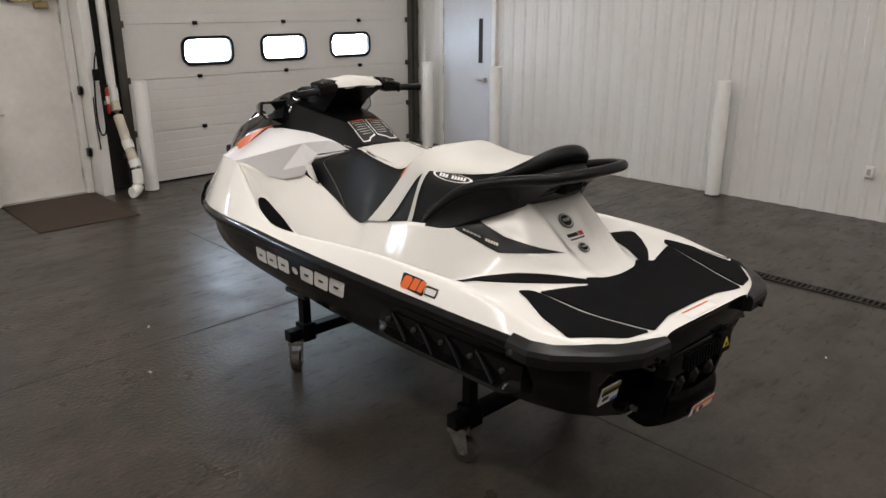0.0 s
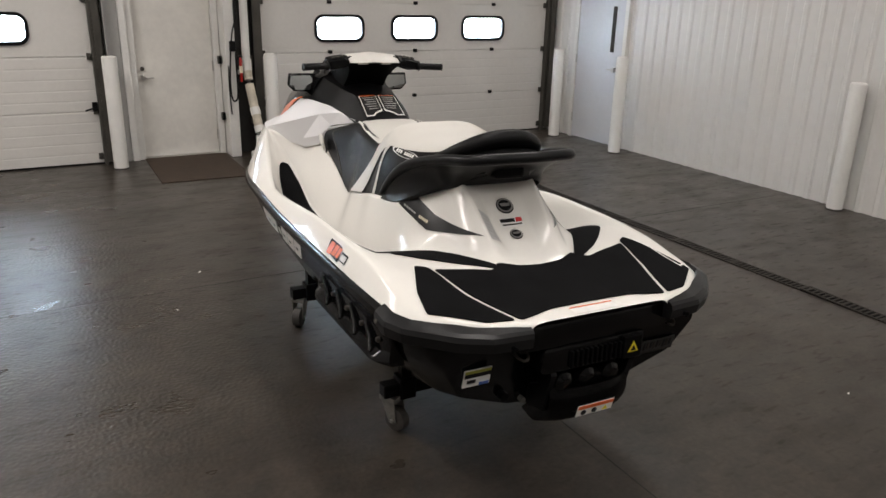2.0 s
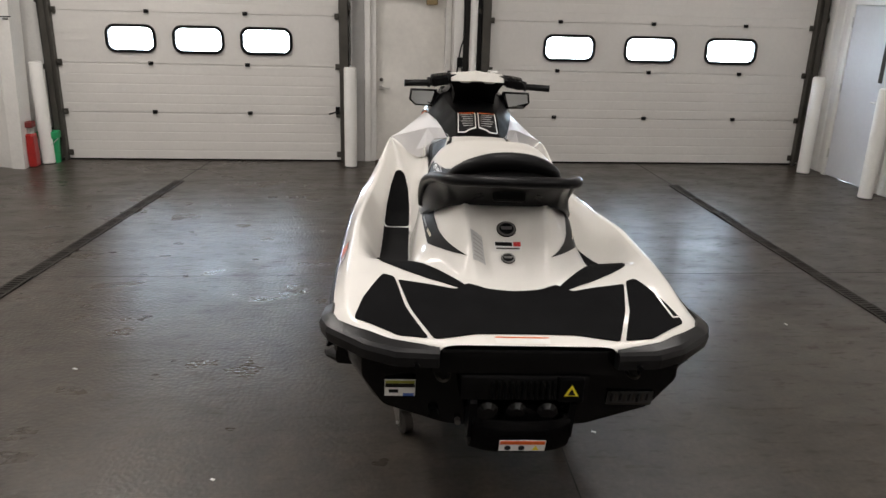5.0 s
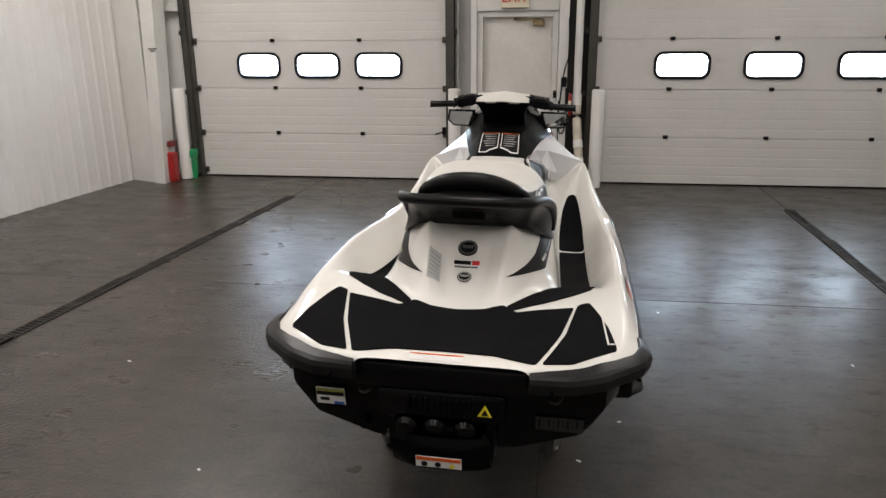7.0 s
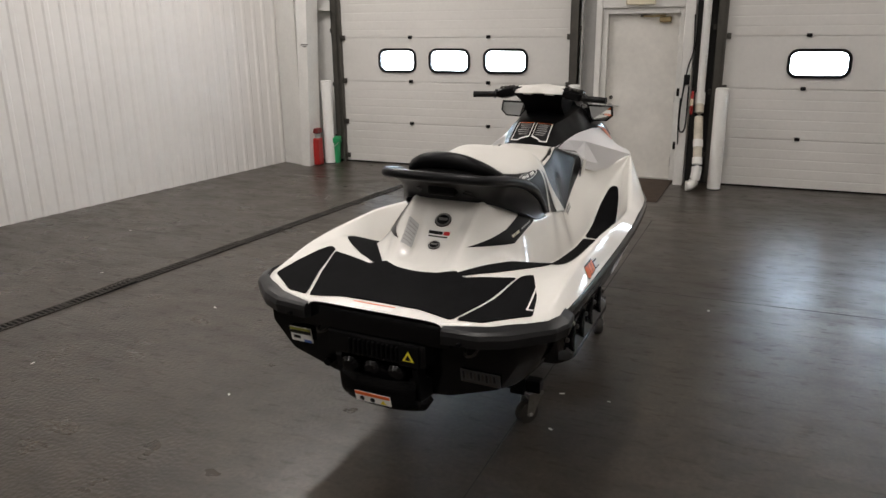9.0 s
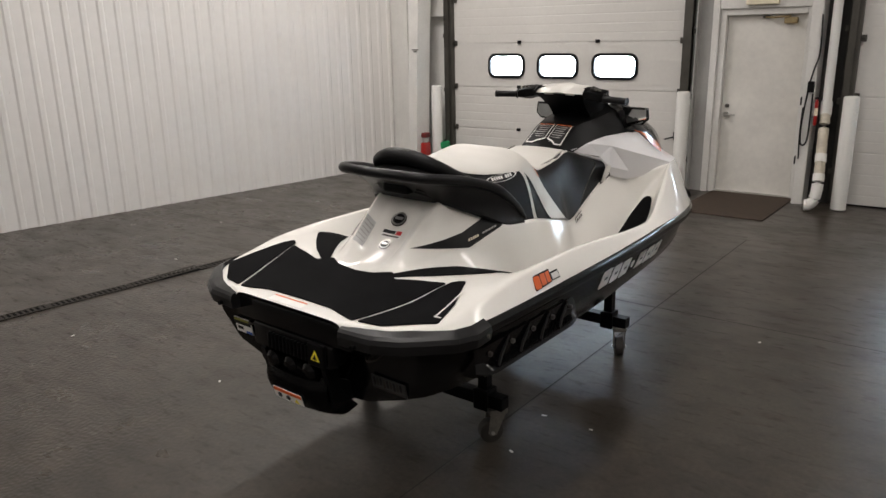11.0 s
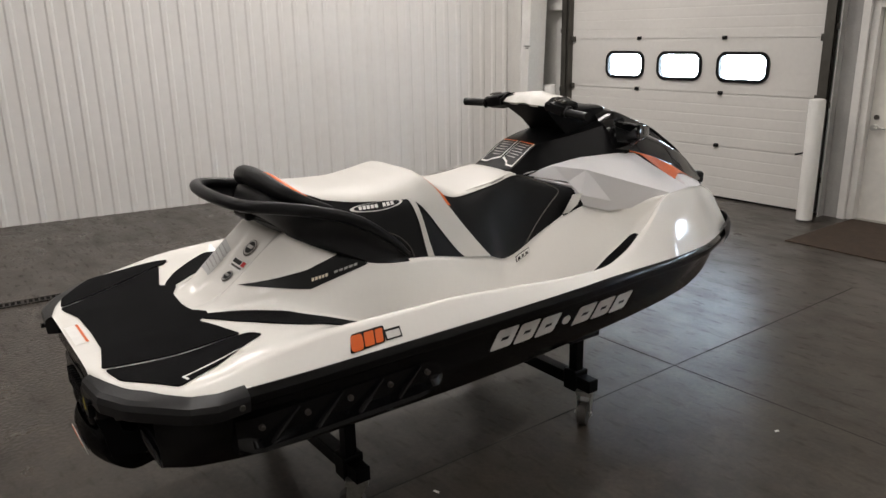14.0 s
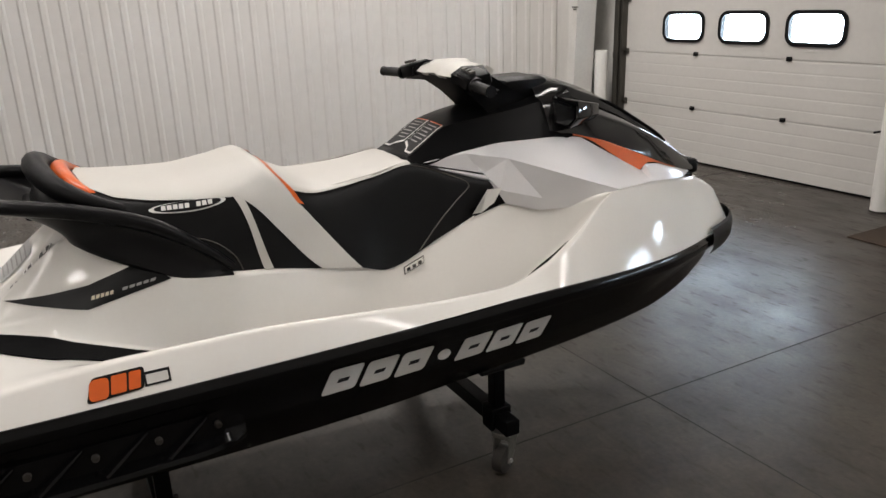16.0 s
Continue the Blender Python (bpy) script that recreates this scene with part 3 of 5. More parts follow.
# mat
mat_ = thing("door_mat", "worn dark brown floor mat in front of the door", "mat", at=Matrix.Translation((2.245, 6.885, 0)) @ Matrix.Rotation(radians(-1.5), 4, "Z"))
part("carpet", box(-0.40, 0.40, -0.55, 0.55, 0.0005, 0.009, 0.003), MAT, mat_)

# corner panel, tapered column and what stands by it
bm = bmesh.new()
for (xa, ya), (xb, yb) in (((-2.14, 7.05), (-1.78, 6.92)),):
    vs = [bm.verts.new(p) for p in ((xa, ya, 0), (xb, yb, 0), (xb, yb + 0.3, 0), (xa, ya + 0.3, 0), (xa, ya, TOP), (xb, yb, TOP), (xb, yb + 0.3, TOP), (xa, ya + 0.3, TOP))]
    for q in ((0, 1, 5, 4), (1, 2, 6, 5), (2, 3, 7, 6), (3, 0, 4, 7), (0, 3, 2, 1), (4, 5, 6, 7)):
        bm.faces.new([vs[i] for i in q])
structure("corner_panel", bm, TRIM, "flat white panel in the corner", "panel")
bm = bmesh.new()
vs = [bm.verts.new(p) for p in ((-1.785, 6.89, 0), (-1.655, 6.87, 0), (-1.655, 7.12, 0), (-1.785, 7.12, 0), (-1.66, 6.89, TOP), (-1.47, 6.87, TOP), (-1.47, 7.12, TOP), (-1.66, 7.12, TOP))]
for q in ((0, 1, 5, 4), (1, 2, 6, 5), (2, 3, 7, 6), (3, 0, 4, 7), (0, 3, 2, 1), (4, 5, 6, 7)):
    bm.faces.new([vs[i] for i in q])
structure("column", bm, TRIM, "white tapered building column in the corner", "column")
t = thing("column_sticker", "small printed sticker on the white column", "sticker")
for k, (z, w) in enumerate(((1.47, 0.10), (1.448, 0.05))):
    part("print", box(-1.625 - w / 2, -1.625 + w / 2, 6.866, 6.8675, z - 0.005, z + 0.005), INK, t)
t = thing("red_can", "red fuel can with a dark lid standing on the floor", "can")
part("body", box(-1.654, -1.574, 6.95, 7.08, 0.0, 0.34, 0.02), RED, t)
part("neck", tube([(-1.614, 7.015, 0.34), (-1.614, 7.015, 0.40)], 0.035, 14), GREYPOST, t)
part("lid", box(-1.654, -1.574, 6.96, 7.07, 0.40, 0.46, 0.01), material("dark_red", (0.14, 0.014, 0.012), 0.5), t)
t = thing("green_bucket", "green plastic bucket standing behind the bollard", "bucket")
part("body", tube([(-1.530, 7.235, 0.0), (-1.530, 7.235, 0.26), (-1.530, 7.235, 0.262), (-1.530, 7.235, 0.325), (-1.530, 7.235, 0.33)], [0.085, 0.10, 0.112, 0.112, 0.10], 20), GREEN, t, smooth=30)
part("handle", tube(curve_pts([(-1.635, 7.21, 0.27), (-1.58, 7.13, 0.20), (-1.48, 7.13, 0.20), (-1.425, 7.21, 0.27)], 4), 0.004, 6), STEEL, t)
structure("wall_rail", box(-1.55, -1.50, NORTH + 0.02, NORTH + 0.058, 0, TOP), GREYPOST, "grey steel wall rail", "rail")
structure("brace", box(-1.78, -1.505, NORTH - 0.03, NORTH + 0.015, 1.86, 1.93), TRIM, "white horizontal wall rail", "rail")

# large ceiling lamps, unseen but inferred from highlights; layout and power tuned as fill
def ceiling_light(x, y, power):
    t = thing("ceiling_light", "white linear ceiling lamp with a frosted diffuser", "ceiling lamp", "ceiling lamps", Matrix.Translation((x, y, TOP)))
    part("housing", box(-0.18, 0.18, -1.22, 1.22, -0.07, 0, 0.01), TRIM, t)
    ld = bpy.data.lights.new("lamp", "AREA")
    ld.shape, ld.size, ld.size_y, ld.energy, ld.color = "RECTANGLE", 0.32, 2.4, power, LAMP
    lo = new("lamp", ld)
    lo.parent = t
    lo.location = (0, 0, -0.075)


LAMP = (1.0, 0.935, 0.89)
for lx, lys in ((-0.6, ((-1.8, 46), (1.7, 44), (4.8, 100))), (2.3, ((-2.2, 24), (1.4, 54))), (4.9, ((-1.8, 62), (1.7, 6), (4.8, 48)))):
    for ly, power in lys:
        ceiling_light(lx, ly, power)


def screw_row(name, x0, y0, x1, y1, zs, parent_label):
    """Small screw heads that hold the ribbed sheet, in rows."""
    d = Vector((x1 - x0, y1 - y0))
    n = Vector((-d.y, d.x)).normalized()
    bm = bmesh.new()
    k = int(d.length / 0.32)
    for z in zs:
        for i in range(k):
            p = Vector((x0, y0)) + d * ((i + 0.28) / k)
            add_box(bm, p.x - 0.005, p.x + 0.005, p.y - 0.005, p.y + 0.005, z - 0.005 + 0.004 * (i % 3), z + 0.005 + 0.004 * (i % 3))
    return tagged(part(name, bm, TRIM, None), parent_label, "screws", kind="stuff")


screw_row("wall_screws", west(7.0), 7.0, west(0.5), 0.5, (1.22, 2.6), "small white screw heads in the ribbed wall sheet")
screw_row("wall_screws", EAST - 0.01, 0.5, EAST - 0.045, 5.6, (1.22, 2.6), "small white screw heads in the ribbed wall sheet")


# small litter
litter = bmesh.new()
for k, (lx, ly) in enumerate(((2.95, 2.17), (-0.83, 2.77), (0.02, 1.49), (1.23, 1.58), (-1.52, 3.74), (1.64, 4.0), (1.41, 3.47), (2.76, 1.83), (2.73, 2.17), (3.30, 3.53), (4.2, 2.9), (0.4, 2.5), (3.9, 1.2))):
    add_box(litter, -0.008 - 0.004 * (k % 3), 0.008, -0.004, 0.004 + 0.002 * (k % 2), 0.0005, 0.003, 0.0, pose(lx, ly, 0, 0, 0, 47 * k))
tagged(part("litter", litter, WHITEPAPER, None), "tiny pale scraps of litter lying on the concrete", "litter", kind="stuff")


# ---- the watercraft ----
# its own axes: w to its right side, Y from stern to bow, z up; it stands slightly turned and leaning
CRAFT = Matrix.Translation((2.292 - 0.014, 1.1, 0.0)) @ Matrix.Rotation(-math.atan(0.03), 4, "Z") @ Matrix.Rotation(radians(1.0), 4, "Y")
craft = thing("jet_ski", "white and black personal watercraft with orange accents on rolling stands", "jet ski", at=CRAFT)


def rail(*knots):
    """A smooth line along the craft: gives (w, z) at Y."""
    k = np.array(knots, float)
    y, v = k[:, 0], k[:, 1:]
    h = np.diff(y)[:, None]
    d = np.diff(v, axis=0) / h
    m = np.zeros_like(v)
    m[0], m[-1] = d[0], d[-1]
    for i in range(1, len(y) - 1):
        same = d[i - 1] * d[i] > 0
        w1, w2 = 2 * h[i] + h[i - 1], h[i] + 2 * h[i - 1]
        with np.errstate(divide="ignore", invalid="ignore"):
            m[i] = np.where(same, (w1 + w2) / (w1 / d[i - 1] + w2 / d[i]), 0)
    def at(s):
        s = min(max(s, y[0]), y[-1])
        i = min(int(np.searchsorted(y, s, "right")) - 1, len(y) - 2)
        t, g = (s - y[i]) / h[i, 0], h[i, 0]
        return (2 * t ** 3 - 3 * t * t + 1) * v[i] + (t ** 3 - 2 * t * t + t) * g * m[i] + (3 * t * t - 2 * t ** 3) * v[i + 1] + (t ** 3 - t * t) * g * m[i + 1]
    return at


def eased(p, r):
    """A section with its inner corners rounded to about r."""
    out = [p[0]]
    for a, c, b in zip(p, p[1:], p[2:]):
        u, v = a - c, b - c
        lu, lv = np.hypot(*u), np.hypot(*v)
        k = min(r, 0.42 * lu, 0.42 * lv)
        s, e = c + u * (k / max(lu, 1e-9)), c + v * (k / max(lv, 1e-9))
        out += [s, 0.25 * s + 0.5 * c + 0.25 * e, e]
    return out + [p[-1]]


def loft(bm, rails, ys, sides=(1, -1), ease=0.0):
    """Strips between neighbouring rails, on one or both sides; ease: radius to which the lines between are rounded."""
    for s in sides:
        rows = []
        for y in ys:
            p = [r(y) for r in rails]
            if ease:
                p = eased(p, ease)
            rows.append([bm.verts.new((s * q[0], y, q[1])) for q in p])
        for a, b in zip(rows, rows[1:]):
            for k in range(len(a) - 1):
                f = (a[k], a[k + 1], b[k + 1], b[k])
                bm.faces.new(f if s > 0 else f[::-1])
    bmesh.ops.remove_doubles(bm, verts=bm.verts, dist=1e-5)
    return bm


def steps(*spans):
    """Stations: (start, end, count) spans in turn."""
    out = []
    for a, b, n in spans:
        out += list(np.linspace(a, b, n, endpoint=False))
    return out + [spans[-1][1]]


bond = rail((0.015, 0.27, 0.735), (0.035, 0.355, 0.736), (0.065, 0.42, 0.737), (0.17, 0.555, 0.740), (0.28, 0.603, 0.743), (0.7, 0.614, 0.744), (1.1, 0.613, 0.744),
            (1.5, 0.605, 0.743), (1.9, 0.583, 0.741), (2.2, 0.550, 0.728), (2.5, 0.486, 0.710), (2.7, 0.412, 0.696), (2.85, 0.340, 0.683), (2.99, 0.270, 0.672), (3.12, 0.190, 0.663), (3.21, 0.095, 0.658), (3.25, 0.0, 0.656))
crest = rail((0.015, 0.255, 0.752), (0.035, 0.33, 0.753), (0.065, 0.395, 0.755), (0.17, 0.520, 0.762), (0.28, 0.562, 0.775), (0.46, 0.567, 0.808), (0.6, 0.567, 0.820), (0.75, 0.567, 0.825), (1.0, 0.570, 0.825),
             (1.3, 0.567, 0.803), (1.6, 0.556, 0.775), (1.8, 0.543, 0.765), (1.95, 0.520, 0.793), (2.1, 0.488, 0.860), (2.29, 0.435, 0.965), (2.5, 0.385, 0.955), (2.8, 0.240, 0.900), (3.0, 0.150, 0.845), (3.12, 0.10, 0.790), (3.25, 0.0, 0.700))
lip = rail((0.015, 0.23, 0.757), (0.065, 0.365, 0.76), (0.17, 0.49, 0.767), (0.28, 0.535, 0.78), (0.46, 0.54, 0.812), (0.6, 0.542, 0.821), (0.75, 0.545, 0.825), (1, 0.55, 0.825), (1.3, 0.547, 0.803), (1.6, 0.537, 0.775), (1.8, 0.525, 0.765), (1.95, 0.5, 0.793), (2.1, 0.466, 0.86), (2.29, 0.43, 0.9655), (2.5, 0.355, 0.958), (2.8, 0.21, 0.906), (3, 0.12, 0.852), (3.25, 0, 0.702))
well_out = rail((0.015, 0.2, 0.758), (0.065, 0.33, 0.76), (0.17, 0.46, 0.767), (0.28, 0.5, 0.782), (0.46, 0.5, 0.813), (0.6, 0.497, 0.812), (0.7, 0.487, 0.785), (0.82, 0.472, 0.73), (1, 0.465, 0.67), (1.3, 0.46, 0.625), (1.6, 0.45, 0.6), (1.9, 0.44, 0.62), (2.05, 0.425, 0.7), (2.15, 0.415, 0.78), (2.22, 0.41, 0.87), (2.29, 0.4285, 0.964), (2.4, 0.4, 0.958), (2.8, 0.235, 0.905), (3.25, 0, 0.703))
well_in = rail((0.015, 0.17, 0.758), (0.065, 0.25, 0.76), (0.17, 0.33, 0.768), (0.28, 0.34, 0.784), (0.4, 0.25, 0.806), (0.5, 0.265, 0.805), (0.56, 0.288, 0.802), (0.6, 0.312, 0.798), (0.7, 0.332, 0.772), (0.82, 0.337, 0.725), (1, 0.337, 0.67), (1.3, 0.332, 0.625), (1.6, 0.325, 0.6), (1.9, 0.315, 0.62), (2.05, 0.32, 0.7), (2.15, 0.335, 0.775), (2.22, 0.375, 0.87), (2.29, 0.4275, 0.963), (2.4, 0.395, 0.957), (2.8, 0.228, 0.904), (3.25, 0, 0.703))
flank = rail((0.015, 0.15, 0.758), (0.28, 0.175, 0.785), (0.36, 0.15, 0.798), (0.44, 0.182, 0.806), (0.5, 0.203, 0.815), (0.56, 0.226, 0.832), (0.6, 0.24, 0.848), (0.72, 0.27, 0.884), (0.81, 0.284, 0.898), (0.89, 0.297, 0.9), (0.95, 0.304, 0.892), (1.16, 0.298, 0.872), (1.32, 0.275, 0.838), (1.45, 0.272, 0.815), (1.54, 0.252, 0.787), (1.75, 0.234, 0.855), (1.97, 0.236, 0.93), (2.1, 0.262, 0.915), (2.2, 0.345, 0.93), (2.29, 0.428, 0.962), (2.5, 0.37, 0.955), (2.8, 0.22, 0.903), (3.25, 0, 0.703))
hump = rail((0.015, 0.13, 0.758), (0.28, 0.14, 0.782), (0.36, 0.13, 0.797), (0.43, 0.155, 0.812), (0.5, 0.18, 0.842), (0.62, 0.218, 0.89), (0.72, 0.236, 0.918), (0.81, 0.254, 0.942), (0.9, 0.272, 0.935), (1, 0.26, 0.91), (1.5, 0.18, 0.86), (2.2, 0.17, 0.93), (2.5, 0.16, 0.93), (2.8, 0.06, 0.912), (3, 0.04, 0.868), (3.25, 0, 0.704))
ridge = rail((0.015, 0.11, 0.758), (0.28, 0.11, 0.782), (0.36, 0.1, 0.796), (0.43, 0.125, 0.82), (0.47, 0.13, 0.856), (0.52, 0.135, 0.9), (0.58, 0.14, 0.953), (0.62, 0.145, 0.985), (0.7, 0.16, 1.03), (0.85, 0.18, 1), (1, 0.17, 0.93), (1.5, 0.12, 0.88), (2.2, 0.1, 0.93), (2.8, 0.04, 0.916), (3, 0.025, 0.87), (3.25, 0, 0.704))
valley = rail((0.015, 0.055, 0.758), (0.28, 0.055, 0.781), (0.36, 0.05, 0.792), (0.42, 0.055, 0.798), (0.47, 0.065, 0.820), (0.52, 0.072, 0.850), (0.62, 0.080, 0.942), (0.70, 0.09, 1.012), (0.85, 0.09, 1.003), (1.0, 0.085, 0.935), (1.5, 0.06, 0.88), (2.2, 0.05, 0.93), (2.8, 0.02, 0.9165), (3.0, 0.012, 0.871), (3.25, 0.0, 0.7045))
crown = rail((0.015, 0.0, 0.758), (0.28, 0.0, 0.780), (0.36, 0.0, 0.790), (0.42, 0.0, 0.797), (0.47, 0.0, 0.818), (0.52, 0.0, 0.848), (0.62, 0.0, 0.940), (0.70, 0.0, 1.010), (0.85, 0.0, 1.005), (1.0, 0.0, 0.94), (1.5, 0.0, 0.88),
             (2.2, 0.0, 0.93), (2.8, 0.0, 0.917), (3.0, 0.0, 0.872), (3.12, 0.0, 0.815), (3.25, 0.0, 0.705))
STATIONS = steps((0.015, 0.1, 8), (0.1, 0.5, 20), (0.5, 2.0, 50), (2.0, 2.5, 26), (2.5, 3.0, 16), (3.0, 3.25, 16))
bm = loft(bmesh.new(), [bond, crest, lip, well_out, well_in, flank, hump, ridge, valley, crown], STATIONS, ease=0.014)
deck_bm = bm.copy()
from mathutils import bvhtree
DECK = bvhtree.BVHTree.FromBMesh(deck_bm)
deck = part("deck", bm, GEL, craft, "glossy white gelcoat deck", smooth=50)

# black lower hull
gunwale = rail((0.10, 0.50, 0.69), (0.17, 0.545, 0.69), (0.28, 0.585, 0.692), (0.7, 0.600, 0.692), (1.1, 0.600, 0.690), (1.5, 0.592, 0.689), (1.9, 0.568, 0.686), (2.2, 0.535, 0.676), (2.5, 0.470, 0.660),
               (2.7, 0.395, 0.648), (2.85, 0.322, 0.637), (2.99, 0.25, 0.628), (3.12, 0.165, 0.622), (3.20, 0.075, 0.62), (3.225, 0.0, 0.62))
topside = rail((0.10, 0.50, 0.60), (0.17, 0.525, 0.60), (0.28, 0.565, 0.60), (0.7, 0.588, 0.602), (1.2, 0.583, 0.600), (1.6, 0.562, 0.590), (1.95, 0.533, 0.576), (2.3, 0.487, 0.576), (2.6, 0.395, 0.584), (2.85, 0.29, 0.594), (3.05, 0.175, 0.602), (3.19, 0.04, 0.612), (3.21, 0.0, 0.614))
chine = rail((0.10, 0.43, 0.487), (0.2, 0.468, 0.478), (0.6, 0.500, 0.460), (1.1, 0.507, 0.460), (1.4, 0.497, 0.458), (1.7, 0.485, 0.468), (2.0, 0.466, 0.474), (2.3, 0.442, 0.486), (2.5, 0.414, 0.498), (2.7, 0.358, 0.520), (2.85, 0.292, 0.541), (2.95, 0.243, 0.557), (3.05, 0.17, 0.575), (3.18, 0.0, 0.60))
strake = rail((0.10, 0.236, 0.412), (0.6, 0.27, 0.40), (1.4, 0.27, 0.38), (2.0, 0.25, 0.40), (2.4, 0.21, 0.43), (2.7, 0.16, 0.47), (2.95, 0.09, 0.52), (3.15, 0.0, 0.59))
keel = rail((0.10, 0.0, 0.385), (0.5, 0.0, 0.36), (1.1, 0.0, 0.335), (2.0, 0.0, 0.34), (2.4, 0.0, 0.375), (2.7, 0.0, 0.43), (2.95, 0.0, 0.50), (3.15, 0.0, 0.59))
HY = steps((0.10, 0.3, 8), (0.3, 2.4, 40), (2.4, 3.0, 18), (3.0, 3.225, 14))
bm = loft(bmesh.new(), [bond, gunwale, topside, chine, strake, keel], HY, ease=0.012)
edge = [e for e in bm.edges if e.is_boundary and all(abs(v.co.y - 0.10) < 1e-4 for v in e.verts)]
for v in bm.verts:
    # the transom leans forward towards the keel
    v.co.y += max(0.0, 1 - (v.co.y - 0.10) / 0.25) * (0.012 + 0.22 * max(0.0, 0.62 - v.co.z))
loop = sorted({v for e in edge for v in e.verts}, key=lambda v: math.atan2(v.co.z - 0.6, v.co.x))
bm.faces.new(loop)
HULLTREE = bvhtree.BVHTree.FromBMesh(bm.copy())
hull = part("hull", bm, HULL, craft, "glossy black hull", smooth=24)

# rub rail round the joint of deck and hull
bm = bmesh.new()
RY = steps((0.26, 2.6, 50), (2.6, 3.1, 20), (3.1, 3.25, 12))
def rub(dw, dz):
    return lambda y: bond(y) + np.array((dw if y < 3.2 else dw * max(0.0, (3.25 - y) / 0.05), dz))
loft(bm, [rub(-0.012, 0.004), rub(0.004, 0.001), rub(0.013, -0.012), rub(0.015, -0.034), rub(0.004, -0.05), rub(-0.02, -0.055)], RY)
part("rub_rail", bm, HULL, craft, "black moulded rub rail", smooth=40)
bm = bmesh.new()
BY = steps((2.86, 3.1, 8), (3.1, 3.262, 14))
def bow_line(dw, dz, dy=0.0):
    def f(y):
        s = bond(min(y - 0.012, 3.25))
        return np.array((max(0.0, s[0] + dw * min(1, (3.262 - y) / 0.03)), s[1] + dz))
    return f
loft(bm, [bow_line(0.0, 0.03), bow_line(0.012, 0.024), bow_line(0.022, -0.005), bow_line(0.02, -0.045), bow_line(0.005, -0.075)], BY)
part("bow_bumper", bm, RUBBER, craft, "worn black rubber bow bumper", smooth=40)


def drape(name, outline, tree, mat, label="", parent=None, along="z", lift=0.0022, cell=0.03, s=1, thick=0.0, start=1.5):
    """A thin piece laid over a surface: an outline in (w, Y), or in (Y, z) for a side, cut into cells and dropped on."""
    bm = bmesh.new()
    vs = [bm.verts.new((a, b, 0)) for a, b in outline]
    bm.faces.new(vs)
    lo = [min(q[i] for q in outline) for i in (0, 1)]
    hi = [max(q[i] for q in outline) for i in (0, 1)]
    for i in (0, 1):
        c = lo[i] + cell
        while c < hi[i] - 1e-4:
            co, no = [0, 0, 0], [0, 0, 0]
            co[i], no[i] = c, 1
            bmesh.ops.bisect_plane(bm, geom=bm.verts[:] + bm.edges[:] + bm.faces[:], plane_co=co, plane_no=no)
            c += cell
    bmesh.ops.triangulate(bm, faces=[f for f in bm.faces if len(f.verts) > 4])
    for v in bm.verts:
        if along == "z":
            hit, n, *_ = tree.ray_cast(Vector((v.co.x, v.co.y, 2.0)), Vector((0, 0, -1)))
            v.co = (hit if hit else Vector((v.co.x, v.co.y, 0.8))) + Vector((0, 0, lift))
        elif along == "w":
            o = Vector((s * start, v.co.x, v.co.y))
            hit, n, *_ = tree.ray_cast(o, Vector((-s, 0, 0)))
            v.co = (hit if hit else Vector((s * 0.55, o.y, o.z))) + Vector((s * lift, 0, 0))
        else:
            o = Vector((v.co.x, -1.0, v.co.y))
            hit, n, *_ = tree.ray_cast(o, Vector((0, 1, 0)))
            v.co = (hit if hit else Vector((o.x, 0.1, o.z))) + Vector((0, -lift, 0))
    if thick:
        r = bmesh.ops.extrude_face_region(bm, geom=bm.faces[:])
        bmesh.ops.translate(bm, vec=(0, 0, thick), verts=[v for v in r["geom"] if isinstance(v, bmesh.types.BMVert)])
    return part(name, bm, mat, parent if parent is not None else craft, label, smooth=30)


def both(f):
    f(1)
    f(-1)


def corner_cut(pts, r):
    """Rounds an outline's corners."""
    out = []
    n = len(pts)
    for i in range(n):
        p, a, b = Vector(pts[i]), Vector(pts[i - 1]), Vector(pts[(i + 1) % n])
        u, v = a - p, b - p
        q = min(r, u.length * 0.45, v.length * 0.45)
        s, e = p + u.normalized() * q, p + v.normalized() * q
        for t in (0.0, 0.25, 0.5, 0.75, 1.0):
            out.append(tuple((1 - t) ** 2 * s + 2 * t * (1 - t) * p + t * t * e))
    return out


# foam traction pads on the rear platform and in the foot wells
mid_half = [(0.0, 0.082), (0.15, 0.078), (0.282, 0.048), (0.352, 0.24), (0.392, 0.408), (0.20, 0.352), (0.155, 0.398), (0.095, 0.366), (0.0, 0.362)]
outline = mid_half + [(-w, y) for w, y in mid_half[-2:0:-1]]
drape("traction_pad", corner_cut(outline, 0.012), DECK, FOAM, "black foam traction pad", thick=0.0032)
